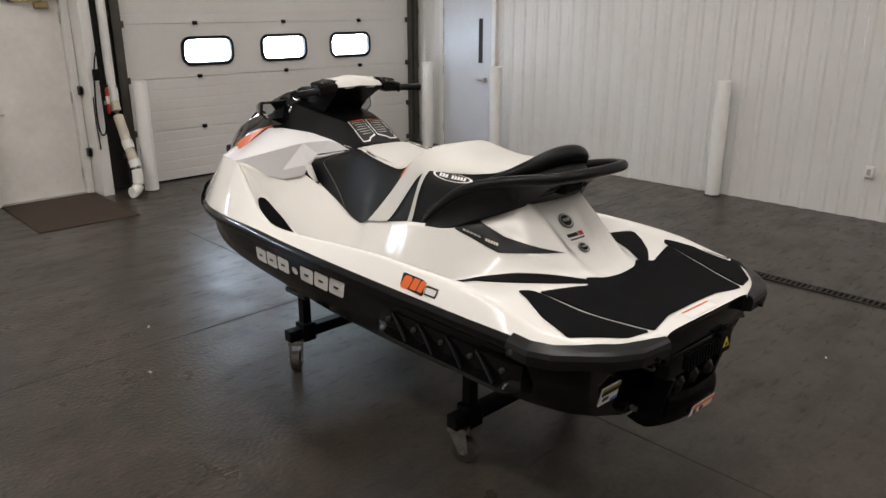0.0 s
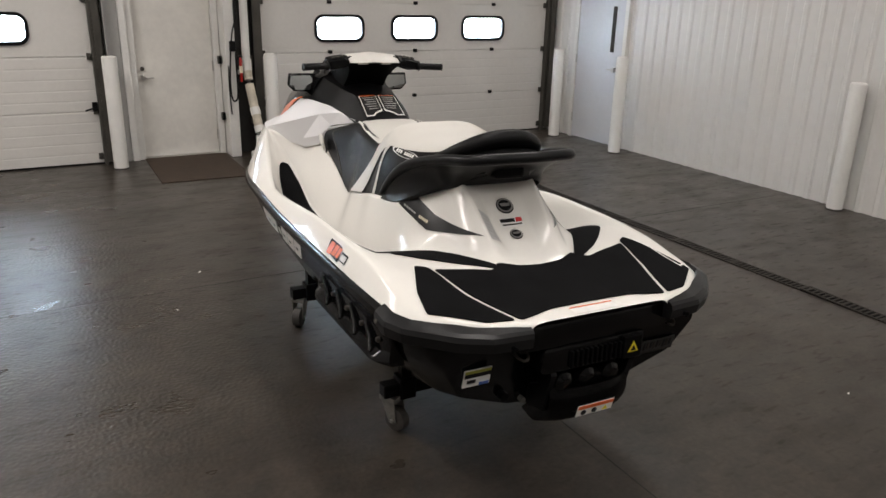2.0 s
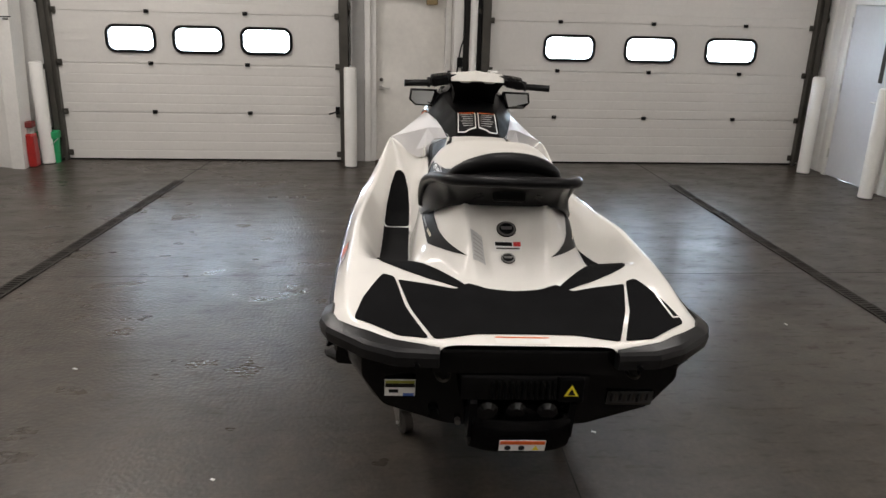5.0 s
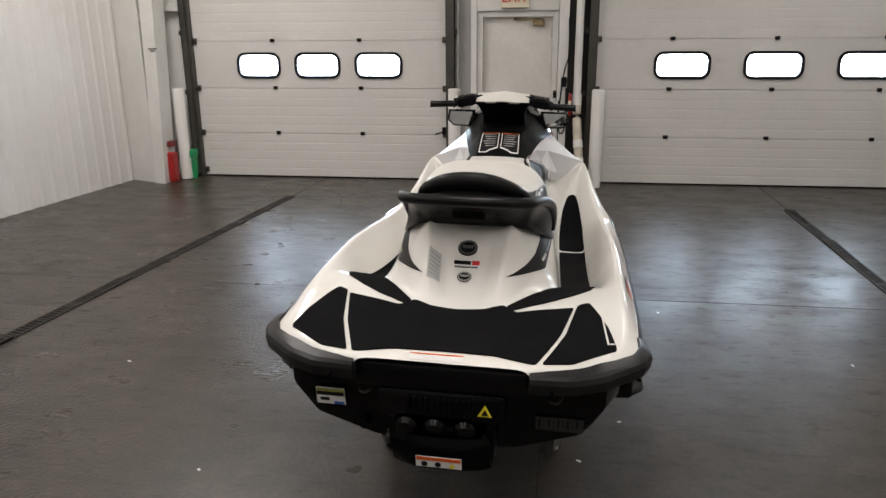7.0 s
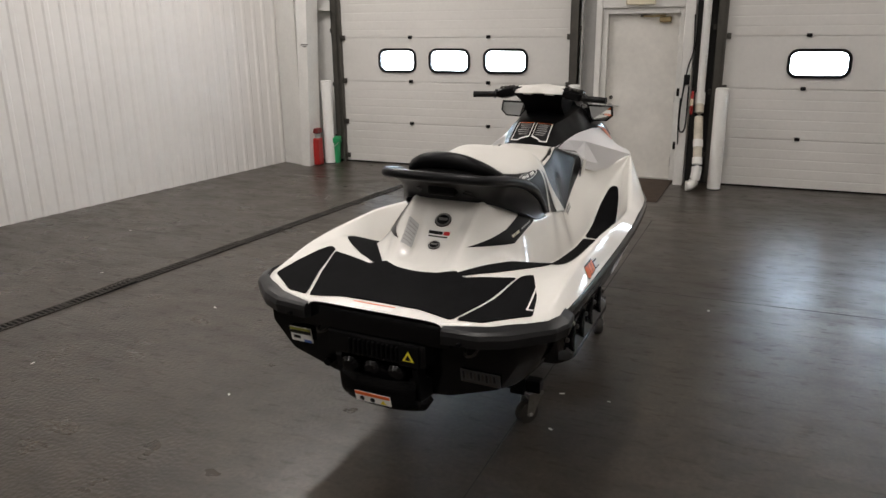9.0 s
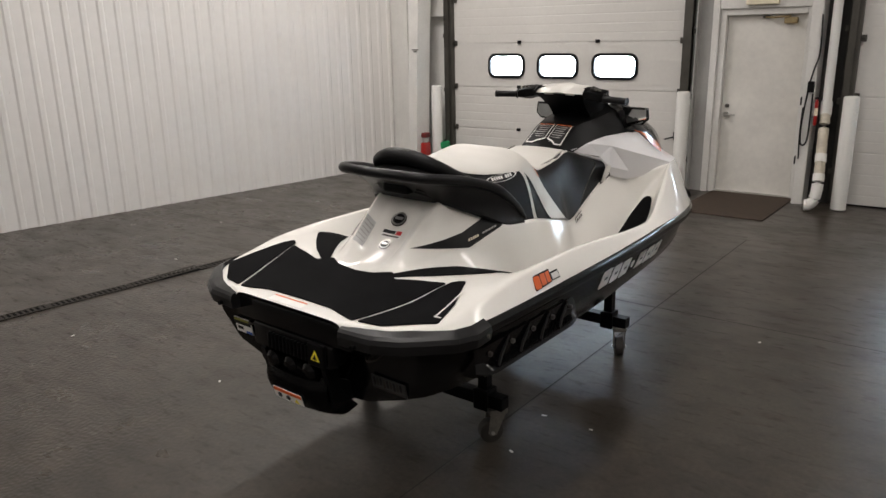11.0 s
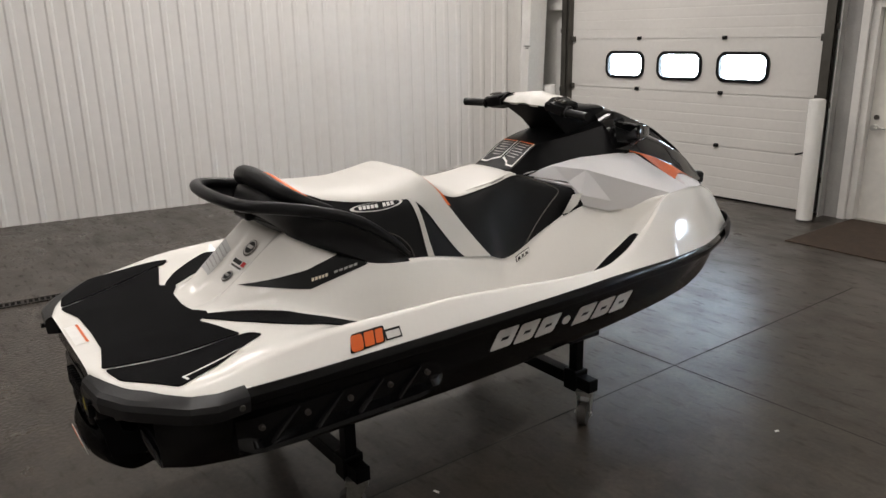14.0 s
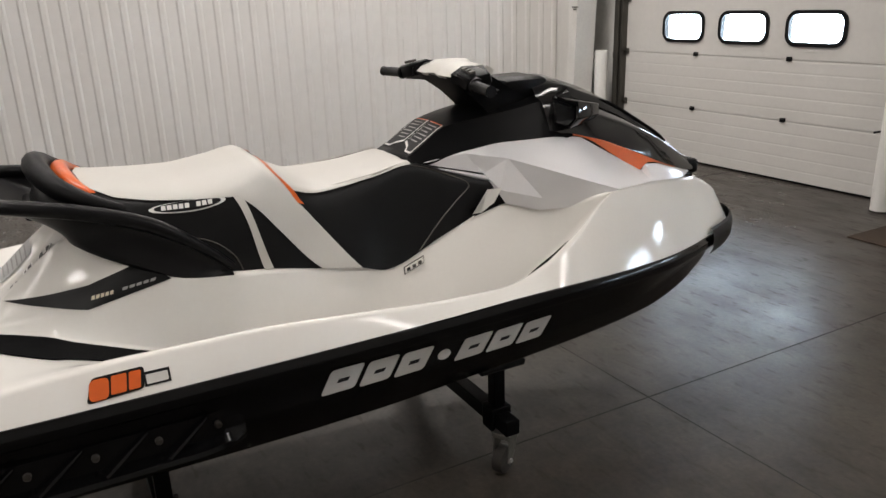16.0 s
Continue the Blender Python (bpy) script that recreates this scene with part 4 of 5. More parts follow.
def side_pad(s):
    o = [(0.30, 0.052), (0.388, 0.070), (0.528, 0.185), (0.505, 0.30), (0.442, 0.455), (0.405, 0.43), (0.368, 0.245)]
    drape("traction_pad", corner_cut([(s * w, y) for w, y in o], 0.014), DECK, FOAM, "black foam traction pad", thick=0.0032)
    tail = [(0.165, 0.362), (0.20, 0.372), (0.285, 0.43), (0.378, 0.515), (0.455, 0.60), (0.472, 0.75), (0.466, 0.92), (0.455, 1.70), (0.328, 1.70), (0.345, 1.0), (0.352, 0.72), (0.335, 0.645), (0.283, 0.562), (0.225, 0.475), (0.165, 0.392)]
    drape("foot_well_pad", corner_cut([(s * w, y) for w, y in tail], 0.018), DECK, FOAM, "black foam foot well pad", thick=0.003)
    front = [(0.328, 1.725), (0.454, 1.725), (0.445, 1.95), (0.422, 2.10), (0.400, 2.17), (0.352, 2.165), (0.33, 2.08), (0.322, 1.95)]
    drape("foot_well_pad", corner_cut([(s * w, y) for w, y in front], 0.03), DECK, FOAM, "black foam foot well pad", thick=0.003)
both(side_pad)
drape("pad_latch", [(0.497, 0.20), (0.521, 0.207), (0.520, 0.214), (0.503, 0.209), (0.487, 0.361), (0.501, 0.365), (0.500, 0.372), (0.481, 0.367)], DECK, GEL, "white slot in the traction pad", lift=0.007)

# rear corner bumpers
OUTLINE = [(0.26, 0.010), (0.385, 0.024), (0.475, 0.070), (0.592, 0.185), (0.620, 0.255), (0.617, 0.335)]
def corner_bumper(s):
    bm = bmesh.new()
    pts = []
    for a, b in zip(OUTLINE, OUTLINE[1:]):
        pts += [np.array(a) * (1 - k) + np.array(b) * k for k in (0.06, 0.5, 0.94)]
    rows = []
    for i, p in enumerate(pts):
        d = pts[min(i + 1, len(pts) - 1)] - pts[max(i - 1, 0)]
        n = np.array((d[1], -d[0])) / np.hypot(*d)
        end = min(1.0, 0.35 + 0.65 * min(i, len(pts) - 1 - i) / 3)
        lift = 0.006 + 0.004 * (p[1] / 0.33)
        inner = -0.016 - 0.034 * max(0.0, 1 - abs(p[0] - 0.44) / 0.11)
        prof = ((inner - 0.006, 0.738 + lift), (inner, 0.746 + lift), (0.006, 0.745), (0.012 + 0.008 * end, 0.737), (0.014 + 0.012 * end, 0.722), (0.010 + 0.010 * end, 0.690), (-0.01, 0.686), (-0.04, 0.686))
        rows.append([bm.verts.new((s * (p[0] + n[0] * o), p[1] + n[1] * o, z)) for o, z in prof])
    for a, b in zip(rows, rows[1:]):
        for k in range(len(a) - 1):
            bm.faces.new((a[k], a[k + 1], b[k + 1], b[k]))
    bm.faces.new(rows[0])
    bm.faces.new(rows[-1][::-1])
    ob = part("corner_bumper", bm, BUMPER, craft, "scuffed dark grey rubber corner bumper", smooth=14)
    part("bolt", tube([(s * 0.60, 0.305, 0.712), (s * 0.644, 0.305, 0.712)], 0.008, 10), TRACK, ob)
    part("bolt", tube([(s * 0.335, 0.03, 0.70), (s * 0.335, -0.012, 0.70)], 0.008, 10), PLASTIC, ob)
both(corner_bumper)
bm = box(-0.29, 0.29, 0.03, 0.12, 0.655, 0.738, 0.008)
part("stern_band", bm, HULL, craft, "glossy black stern band", smooth=30)

def tilted(ob, y_from, y_to, z, deg):
    """Leans a flat label about its middle and sets it on a leaning face."""
    ob.matrix_basis = Matrix.Translation((0, y_to, z)) @ Matrix.Rotation(radians(deg), 4, "X") @ Matrix.Translation((0, -y_from, -z))


# stern: vent box, jet nozzle, reverse bucket, labels
vent = part("vent_box", box(-0.20, 0.20, 0.028, 0.14, 0.565, 0.655, 0.012), HULL, craft, "black intake vent box", smooth=30)
for k in range(11):
    x = -0.105 + k * 0.019
    part("slat", box(x, x + 0.009, 0.014, 0.030, 0.578, 0.635, 0.002), PLASTIC, vent)
nozzle = part("jet_nozzle", tube([(0, 0.16, 0.475), (0, 0.10, 0.475), (0, 0.04, 0.472)], [0.085, 0.078, 0.066], 20), HULL, craft, "black steering nozzle", smooth=40)
bm = bmesh.new()
prof = curve_pts([(0.022, 0.515), (0.004, 0.47), (0.006, 0.43), (0.03, 0.388), (0.085, 0.352), (0.155, 0.362)], 3)
rows = [[bm.verts.new((x, y + 0.035 * abs(x / 0.155) ** 3 + (0.05 if j == 0 and abs(x) < 0.11 else 0.0), z - (0.03 if j == 0 and abs(x) < 0.11 else 0.0))) for j, (y, z) in enumerate(prof)] for x in np.linspace(-0.155, 0.155, 13)]
for a, b in zip(rows, rows[1:]):
    for k in range(len(a) - 1):
        bm.faces.new((a[k], a[k + 1], b[k + 1], b[k]))
for a in (rows[0], rows[-1]):
    bm.faces.new(a)
bmesh.ops.solidify(bm, geom=bm.faces[:], thickness=0.010)
bucket = part("reverse_bucket", bm, HULL, craft, "black reverse bucket", smooth=35)
for x in (-0.155, 0.155):
    bm = bmesh.new()
    f = bm.faces.new([bm.verts.new((x - 0.011, y, z)) for y, z in ((0.045, 0.50), (0.03, 0.555), (0.05, 0.585), (0.085, 0.575), (0.10, 0.50), (0.17, 0.465), (0.17, 0.40), (0.06, 0.42))])
    r = bmesh.ops.extrude_face_region(bm, geom=[f])
    bmesh.ops.translate(bm, vec=(0.022, 0, 0), verts=[v for v in r["geom"] if isinstance(v, bmesh.types.BMVert)])
    part("bucket_arm", bm, PLASTIC, bucket)
for x in (-0.11, -0.02, 0.075):
    part("pivot_knob", tube([(x, 0.10, 0.525), (x, 0.035, 0.523), (x, 0.024, 0.522)], [0.034, 0.034, 0.02], 14), HULL, craft, smooth=40)
lab = part("warning_label", box(-0.072, 0.072, -0.0065, -0.005, 0.402, 0.447), WHITEPAPER, craft, "orange and white warning sticker")
tilted(lab, -0.005, 0.004, 0.428, 15)
part("header", box(-0.070, 0.070, -0.0085, -0.007, 0.432, 0.446), ORANGE, lab)
for x in (-0.045, -0.002):
    part("pictogram", tube([(x, -0.006, 0.416), (x, -0.009, 0.416)], 0.010, 12), INK, lab)
bm = bmesh.new()
bm.faces.new([bm.verts.new(p) for p in ((0.030, -0.0085, 0.407), (0.054, -0.0085, 0.407), (0.042, -0.0085, 0.427))])
part("triangle", bm, YELLOW, lab)
tri_ = bmesh.new()
vs = [tri_.verts.new((0.139 + 0.026 * math.sin(a), 0.012, 0.606 + 0.026 * math.cos(a))) for a in (0, math.tau / 3, 2 * math.tau / 3)]
f = tri_.faces.new(vs)
warn = part("hazard_triangle", tri_, YELLOW, craft, "yellow triangular hazard sticker")
tri_ = bmesh.new()
vs = [tri_.verts.new((0.139 + 0.014 * math.sin(a), 0.0105, 0.604 + 0.014 * math.cos(a))) for a in (0, math.tau / 3, 2 * math.tau / 3)]
tri_.faces.new(vs)
part("symbol", tri_, INK, warn)
part("backing", box(0.10, 0.178, 0.0135, 0.03, 0.570, 0.650, 0.004), PLASTIC, warn)
lab = part("label_plate", box(-0.428, -0.332, 0.118, 0.1225, 0.525, 0.59), WHITEPAPER, craft, "white and dark green data sticker")
tilted(lab, 0.1225, 0.1245, 0.557, 12.4)
part("band", box(-0.426, -0.334, 0.1155, 0.1175, 0.562, 0.576), INK, lab)
part("header", box(-0.426, -0.334, 0.1155, 0.1175, 0.578, 0.588), material("olive_print", (0.30, 0.30, 0.05), 0.5), lab)
part("figure", box(-0.415, -0.385, 0.1155, 0.1175, 0.540, 0.552), INK, lab)
part("blue_bar", box(-0.37, -0.336, 0.1155, 0.1175, 0.527, 0.537), material("blue_print", (0.05, 0.12, 0.4), 0.5), lab)
lab = part("label_plate", box(0.289, 0.438, 0.118, 0.1225, 0.497, 0.55), material("grey_plate", (0.022, 0.022, 0.022), 0.4), craft, "grey printed data plate")
tilted(lab, 0.1225, 0.1315, 0.5235, 12.4)
for k in range(9):
    x = 0.298 + k * 0.0145
    part("print", box(x, x + 0.008, 0.1155, 0.1175, 0.512 + 0.003 * (k % 3), 0.544), GRATE if k % 2 else INK, lab)
part("print", box(0.296, 0.43, 0.1155, 0.1175, 0.501, 0.505), GRATE, lab)
for x, z in ((-0.25, 0.635), (0.345, 0.652)):
    part("tow_eye", tube(curve_pts([(x - 0.02, 0.11, z), (x - 0.018, 0.07, z - 0.012), (x, 0.055, z - 0.018), (x + 0.018, 0.07, z - 0.012), (x + 0.02, 0.11, z)], 4), 0.005, 8), GRATE, craft)
part("drain_plug", tube([(-0.27, 0.17, 0.462), (-0.27, 0.125, 0.458)], 0.016, 10), PLASTIC, craft)
part("drain_plug", tube([(-0.19, 0.18, 0.428), (-0.19, 0.135, 0.424)], 0.010, 10), FORK, craft)
drape("warning_label", [(-0.10, 0.025), (0.065, 0.025), (0.065, 0.062), (-0.10, 0.062)], DECK, WHITEPAPER, "white and orange warning sticker", lift=0.002)
drape("warning_label", [(-0.10, 0.056), (0.065, 0.056), (0.065, 0.063), (-0.10, 0.063)], DECK, ORANGE, "orange warning stripe", lift=0.003)

# sponsons
def sponson(s):
    ys = np.linspace(0.30, 0.985, 24)
    bm = bmesh.new()
    rows = []
    for y in ys:
        t = (y - 0.30) / 0.685
        e = min(1, t / 0.07, (1 - t) / 0.16) ** 0.5 if 0 < t < 1 else 0.0
        prof = ((0.560, 0.652), (0.585 + 0.014 * e, 0.648), (0.590 + 0.012 * e, 0.60), (0.594 + 0.010 * e, 0.585), (0.594 + 0.040 * e, 0.572), (0.594 + 0.044 * e, 0.560), (0.585 + 0.03 * e, 0.548), (0.54, 0.545))
        rows.append([bm.verts.new((s * w, y, z - 0.0 * t)) for w, z in prof])
    for a, b in zip(rows, rows[1:]):
        for k in range(len(a) - 1):
            bm.faces.new((a[k], a[k + 1], b[k + 1], b[k]))
    bm.faces.new(rows[0])
    bm.faces.new(rows[-1][::-1])
    ob = part("sponson", bm, HULL, craft, "black side sponson with bolts and ribs", smooth=35)
    for k in range(5):
        y = 0.366 + 0.138 * k
        part("bolt", tube([(s * 0.595, y, 0.618), (s * 0.610, y, 0.618), (s * 0.613, y, 0.618)], [0.009, 0.009, 0.006], 10), GRATE, ob)
        if k < 4:
            part("rib", tube([(s * 0.603, y + 0.115, 0.645), (s * 0.612, y + 0.05, 0.595), (s * 0.625, y + 0.015, 0.573)], [0.005, 0.010, 0.008], 8), HULL, ob, smooth=40)
both(sponson)

# lettering on the hull and deck sides, as plain blocks
def side_marks(s):
    tree = HULLTREE
    y0, y1 = 1.195, 1.945
    cuts = [0.0, 0.145, 0.285, 0.43, 0.55, 0.70, 0.85, 1.0] if s > 0 else [0.0, 0.15, 0.30, 0.45, 0.57, 0.715, 0.855, 1.0]
    for k, (a, b) in enumerate(zip(cuts, cuts[1:])):
        ya, yb = y0 + (y1 - y0) * a + 0.006, y0 + (y1 - y0) * b - 0.006
        zl = 0.606 - 0.035 * (a + b) / 2
        if k == 3:
            c = ((ya + yb) / 2, zl + 0.034)
            drape("lettering_block", [(c[0] + 0.022 * math.cos(q), c[1] + 0.018 * math.sin(q)) for q in np.linspace(0, math.tau, 14, endpoint=False)], tree, GREYLINE, "light grey lettering block", along="w", s=s)
            continue
        sl = 0.016 * s
        o = [(ya - sl, zl), (yb - sl, zl), (yb + sl, zl + 0.074), (ya + sl, zl + 0.074)]
        drape("lettering_block", corner_cut(o, 0.012), tree, GREYLINE, "light grey lettering block", along="w", s=s, lift=0.003)
        m, w = (ya + yb) / 2, (yb - ya) * 0.17
        drape("lettering_slit", [(m - w - 0.2 * sl, zl + 0.031), (m + w - 0.2 * sl, zl + 0.031), (m + w + 0.2 * sl, zl + 0.043), (m - w + 0.2 * sl, zl + 0.043)], tree, INK, along="w", s=s, lift=0.005)
    g0, g1 = (0.652, 0.832)
    if s < 0:
        g0, g1 = 0.66, 0.85
    a, b = (g0, g0 + 0.115) if s > 0 else (g1 - 0.115, g1)
    drape("model_mark", corner_cut([(a - 0.006, 0.756), (b + 0.002, 0.762), (b + 0.010, 0.806), (a + 0.012, 0.804)], 0.010), DECK, INK, "black mark outline", along="w", s=s, lift=0.002)
    q = (b - a) / 3.2
    for k, (g, h, z0) in enumerate(((0.0, 1.15, 0.760), (1.28, 2.2, 0.765), (2.33, 3.05, 0.766))):
        x0, x1 = (a + g * q, a + h * q) if s > 0 else (b - h * q, b - g * q)
        drape("model_mark", corner_cut([(x0, z0), (x1, z0), (x1 + 0.007 * s, 0.801), (x0 + 0.007 * s, 0.801)], 0.012 if k == 0 else 0.004), DECK, ORANGE, "orange model mark", along="w", s=s, lift=0.004)
    c, d = (b + 0.004, b + 0.062) if s > 0 else (a - 0.062, a - 0.004)
    drape("model_mark", [(c, 0.764), (d, 0.764), (d, 0.793), (c, 0.793)], DECK, INK, "black mark outline", along="w", s=s, lift=0.002)
    drape("model_mark", [(c + 0.005, 0.769), (d - 0.005, 0.769), (d - 0.005, 0.788), (c + 0.005, 0.788)], DECK, GREYLINE, "grey model mark", along="w", s=s, lift=0.004)
both(side_marks)
def flank_decal(s):
    o = [(0.50, 0.872), (0.60, 0.888), (0.70, 0.905), (0.826, 0.948), (0.900, 0.902), (0.69, 0.853)]
    dec = drape("side_decal", o, DECK, INK, "black pointed side decal", along="w", s=s, start=0.5, lift=0.003, cell=0.02)
    def bars(y0, z0, y1, z1, h, n, m):
        for k in range(n):
            a, b = (k + 0.08) / n, (k + 0.82) / n
            p, q = (y0 + (y1 - y0) * a, z0 + (z1 - z0) * a), (y0 + (y1 - y0) * b, z0 + (z1 - z0) * b)
            drape("print", [p, q, (q[0] + 0.003, q[1] + h), (p[0] + 0.003, p[1] + h)], DECK, m, "", parent=dec, along="w", s=s, start=0.5, lift=0.005, cell=0.05)
    bars(0.700, 0.874, 0.756, 0.884, 0.009, 5, SIGN)
    bars(0.775, 0.889, 0.862, 0.904, 0.007, 5, GREYPOST)
both(flank_decal)

# round keyhole plugs and sticker on the engine hump
def disc(name, c, r, n, mat, label, depth=0.006):
    n = Vector(n).normalized()
    return part(name, tube([Vector(c), Vector(c) + n * depth], r, 20), mat, craft, label)
def ellipse(w, y, a, b, k=22):
    return [(w + a * math.cos(q), y + b * math.sin(q)) for q in np.linspace(0, math.tau, k, endpoint=False)]
for y, a, b in ((0.612, 0.036, 0.023), (0.523, 0.026, 0.018)):
    em = drape("round_emblem", ellipse(0.0, y, a, b), DECK, INK, "round black emblem with a chrome centre", lift=0.005, cell=0.02)
    drape("emblem_ring", ellipse(0.0, y, a * 0.92, b * 0.90), DECK, STEEL, "", parent=em, lift=0.0065, cell=0.02)
    drape("emblem_centre", ellipse(0.0, y, a * 0.74, b * 0.70), DECK, INK, "", parent=em, lift=0.008, cell=0.02)
    drape("emblem_bar", [(-a * 0.5, y - b * 0.16), (a * 0.5, y - b * 0.16), (a * 0.62, y + b * 0.25), (-a * 0.62, y + b * 0.25)], DECK, STEEL, "", parent=em, lift=0.0095, cell=0.02)
st = drape("dealer_sticker", [(-0.048, 0.549), (0.052, 0.549), (0.052, 0.577), (-0.048, 0.577)], DECK, WHITEPAPER, "small white printed sticker with red print", lift=0.003)
drape("print", [(-0.044, 0.563), (0.018, 0.563), (0.018, 0.574), (-0.044, 0.574)], DECK, INK, "", parent=st, lift=0.0045)
drape("print", [(0.022, 0.562), (0.049, 0.562), (0.049, 0.575), (0.022, 0.575)], DECK, REDINK, "", parent=st, lift=0.0045)
drape("print", [(-0.040, 0.553), (0.044, 0.553), (0.044, 0.558), (-0.040, 0.558)], DECK, TRACK, "", parent=st, lift=0.0045)
dl = drape("data_label", [(-0.130, 0.480), (-0.084, 0.486), (-0.092, 0.578), (-0.136, 0.578)], DECK, material("silver_label", (0.50, 0.50, 0.49), 0.35), "silver data label with fine print", lift=0.004, cell=0.02)
for k in range(6):
    y = 0.495 + k * 0.013
    drape("print", [(-0.127, y), (-0.092, y + 0.001), (-0.093, y + 0.005), (-0.127, y + 0.004)], DECK, GREYPOST, "", parent=dl, lift=0.0055, cell=0.02)

# seat
s_top = rail((0.60, 0.0, 1.09), (0.64, 0.0, 1.158), (0.70, 0.0, 1.154), (0.80, 0.0, 1.132), (0.98, 0.0, 1.126), (1.10, 0.0, 1.138), (1.185, 0.0, 1.152), (1.22, 0.0, 1.138), (1.28, 0.0, 1.092), (1.38, 0.0, 1.060), (1.54, 0.0, 1.066), (1.68, 0.0, 1.086), (1.80, 0.0, 1.05), (1.97, 0.0, 1.0))
s_edge = rail((0.6, 0.08, 1.082), (0.64, 0.13, 1.135), (0.7, 0.15, 1.132), (0.8, 0.155, 1.122), (0.98, 0.165, 1.112), (1.10, 0.165, 1.126), (1.185, 0.165, 1.140), (1.22, 0.160, 1.126), (1.28, 0.15, 1.084), (1.38, 0.142, 1.05), (1.54, 0.132, 1.06), (1.68, 0.118, 1.08), (1.8, 0.12, 1.05), (1.97, 0.14, 1))
s_side = rail((0.6, 0.1, 1.07), (0.64, 0.16, 1.068), (0.7, 0.215, 1.06), (0.98, 0.245, 1.06), (1.12, 0.254, 1.066), (1.22, 0.235, 1.055), (1.35, 0.205, 1.02), (1.54, 0.185, 1.035), (1.68, 0.165, 1.055), (1.8, 0.195, 1.03), (1.97, 0.222, 0.995))
s_base = rail((0.6, 0.09, 1.06), (0.66, 0.135, 1.03), (0.7, 0.2, 1.005), (0.74, 0.234, 0.975), (0.83, 0.272, 0.935), (0.9, 0.29, 0.902), (1.16, 0.29, 0.874), (1.32, 0.276, 0.838), (1.45, 0.28, 0.815), (1.54, 0.258, 0.785), (1.75, 0.238, 0.855), (1.97, 0.228, 0.94))


def seat_at(y, u, lift=0.0, s=1):
    p = curve_pts([(-s_edge(y)[0], s_edge(y)[1]), s_top(y), s_edge(y), s_side(y), s_base(y), s_base(y) + np.array((0.0, -0.05))], 12)
    k = min(max((1 + u) * 12, 12), 48)
    i = min(int(k), 47)
    q = p[i] * (1 - (k - i)) + p[i + 1] * (k - i)
    d = p[min(i + 1, 48)] - p[i - 1]
    n = np.array((-d[1], d[0])) / np.hypot(*d)
    n = n if n @ np.array((0.3, 1)) > 0 or n[0] > 0 else -n
    if n[0] < 0 and u > 1:
        n = -n
    q = q + n * lift
    return (s * q[0], y, q[1])


def seat_patch(name, mat, label, u0, u1, ya, yb, lift, nu=14, ny=14, sides=(1, -1)):
    """A panel of the seat cover: from u0 to u1 across, from ya(u) to yb(u) along."""
    if u0 > 0 and len(sides) == 2:
        seat_patch(name, mat, label, u0, u1, ya, yb, lift, nu, ny, (-1,))
        sides = (1,)
    bm = bmesh.new()
    for s in sides:
        rows = []
        for i in range(nu + 1):
            u = u0 + (u1 - u0) * i / nu
            a, b = ya(u), yb(u)
            rows.append([bm.verts.new(seat_at(a + (b - a) * j / ny, u, lift, s)) for j in range(ny + 1)])
        for p, q in zip(rows, rows[1:]):
            for j in range(ny):
                bm.faces.new((p[j], p[j + 1], q[j + 1], q[j]))
    bmesh.ops.remove_doubles(bm, verts=bm.verts, dist=1e-4)
    return part(name, bm, mat, seat, label, smooth=50)


def between(*kv):
    xs, ys = zip(*kv)
    return lambda u: float(np.interp(u, xs, ys))


bm = bmesh.new()
rows = {}
for s in (1, -1):
    rows = []
    for y in steps((0.60, 0.70, 6), (0.70, 1.97, 50)):
        rows.append([bm.verts.new(seat_at(y, 3 * i / 24, 0.0, s)) for i in range(25)])
    for a, b in zip(rows, rows[1:]):
        for k in range(24):
            bm.faces.new((a[k], a[k + 1], b[k + 1], b[k]))
bmesh.ops.remove_doubles(bm, verts=bm.verts, dist=1e-4)
seat = part("seat", bm, VBLACK, craft, "two-up seat in black and white vinyl with orange trim", smooth=50)
step_front = between((0, 1.205), (1, 1.22), (2, 1.275), (2.5, 1.36), (3, 1.447))
step_back = between((0, 1.12), (1.9, 1.11), (2.4, 1.20), (3, 1.322))
seat_patch("top_panel", VWHITE, "white vinyl top panel", 0.0, 1.85, between((0, 0.72), (0.8, 0.735), (1.3, 0.80), (1.6, 0.90), (1.85, 1.09)), between((0, 1.13), (1.85, 1.115)), 0.005, 20, 24)
seat_patch("wide_stripe", VWHITE, "white vinyl stripe", 0.0, 3.0, step_back, step_front, 0.0055, 30, 14)
seat_patch("thin_stripe", VWHITE, "thin white stripe", 1.85, 3.0, between((1.85, 1.095), (2.4, 1.125), (3, 1.148)), between((1.85, 1.117), (2.4, 1.145), (3, 1.176)), 0.004, 14, 3)
seat_patch("front_panel", VWHITE, "white vinyl front panel", 0.0, 1.72, lambda u: step_front(u) + 0.012, between((0, 1.70), (1.72, 1.68)), 0.0055, 24, 36)
seat_patch("piping", ORANGE, "orange seat trim", 0.25, 2.05, lambda u: step_front(u) - 0.002, lambda u: step_front(u) + 0.016, 0.006, 16, 3)
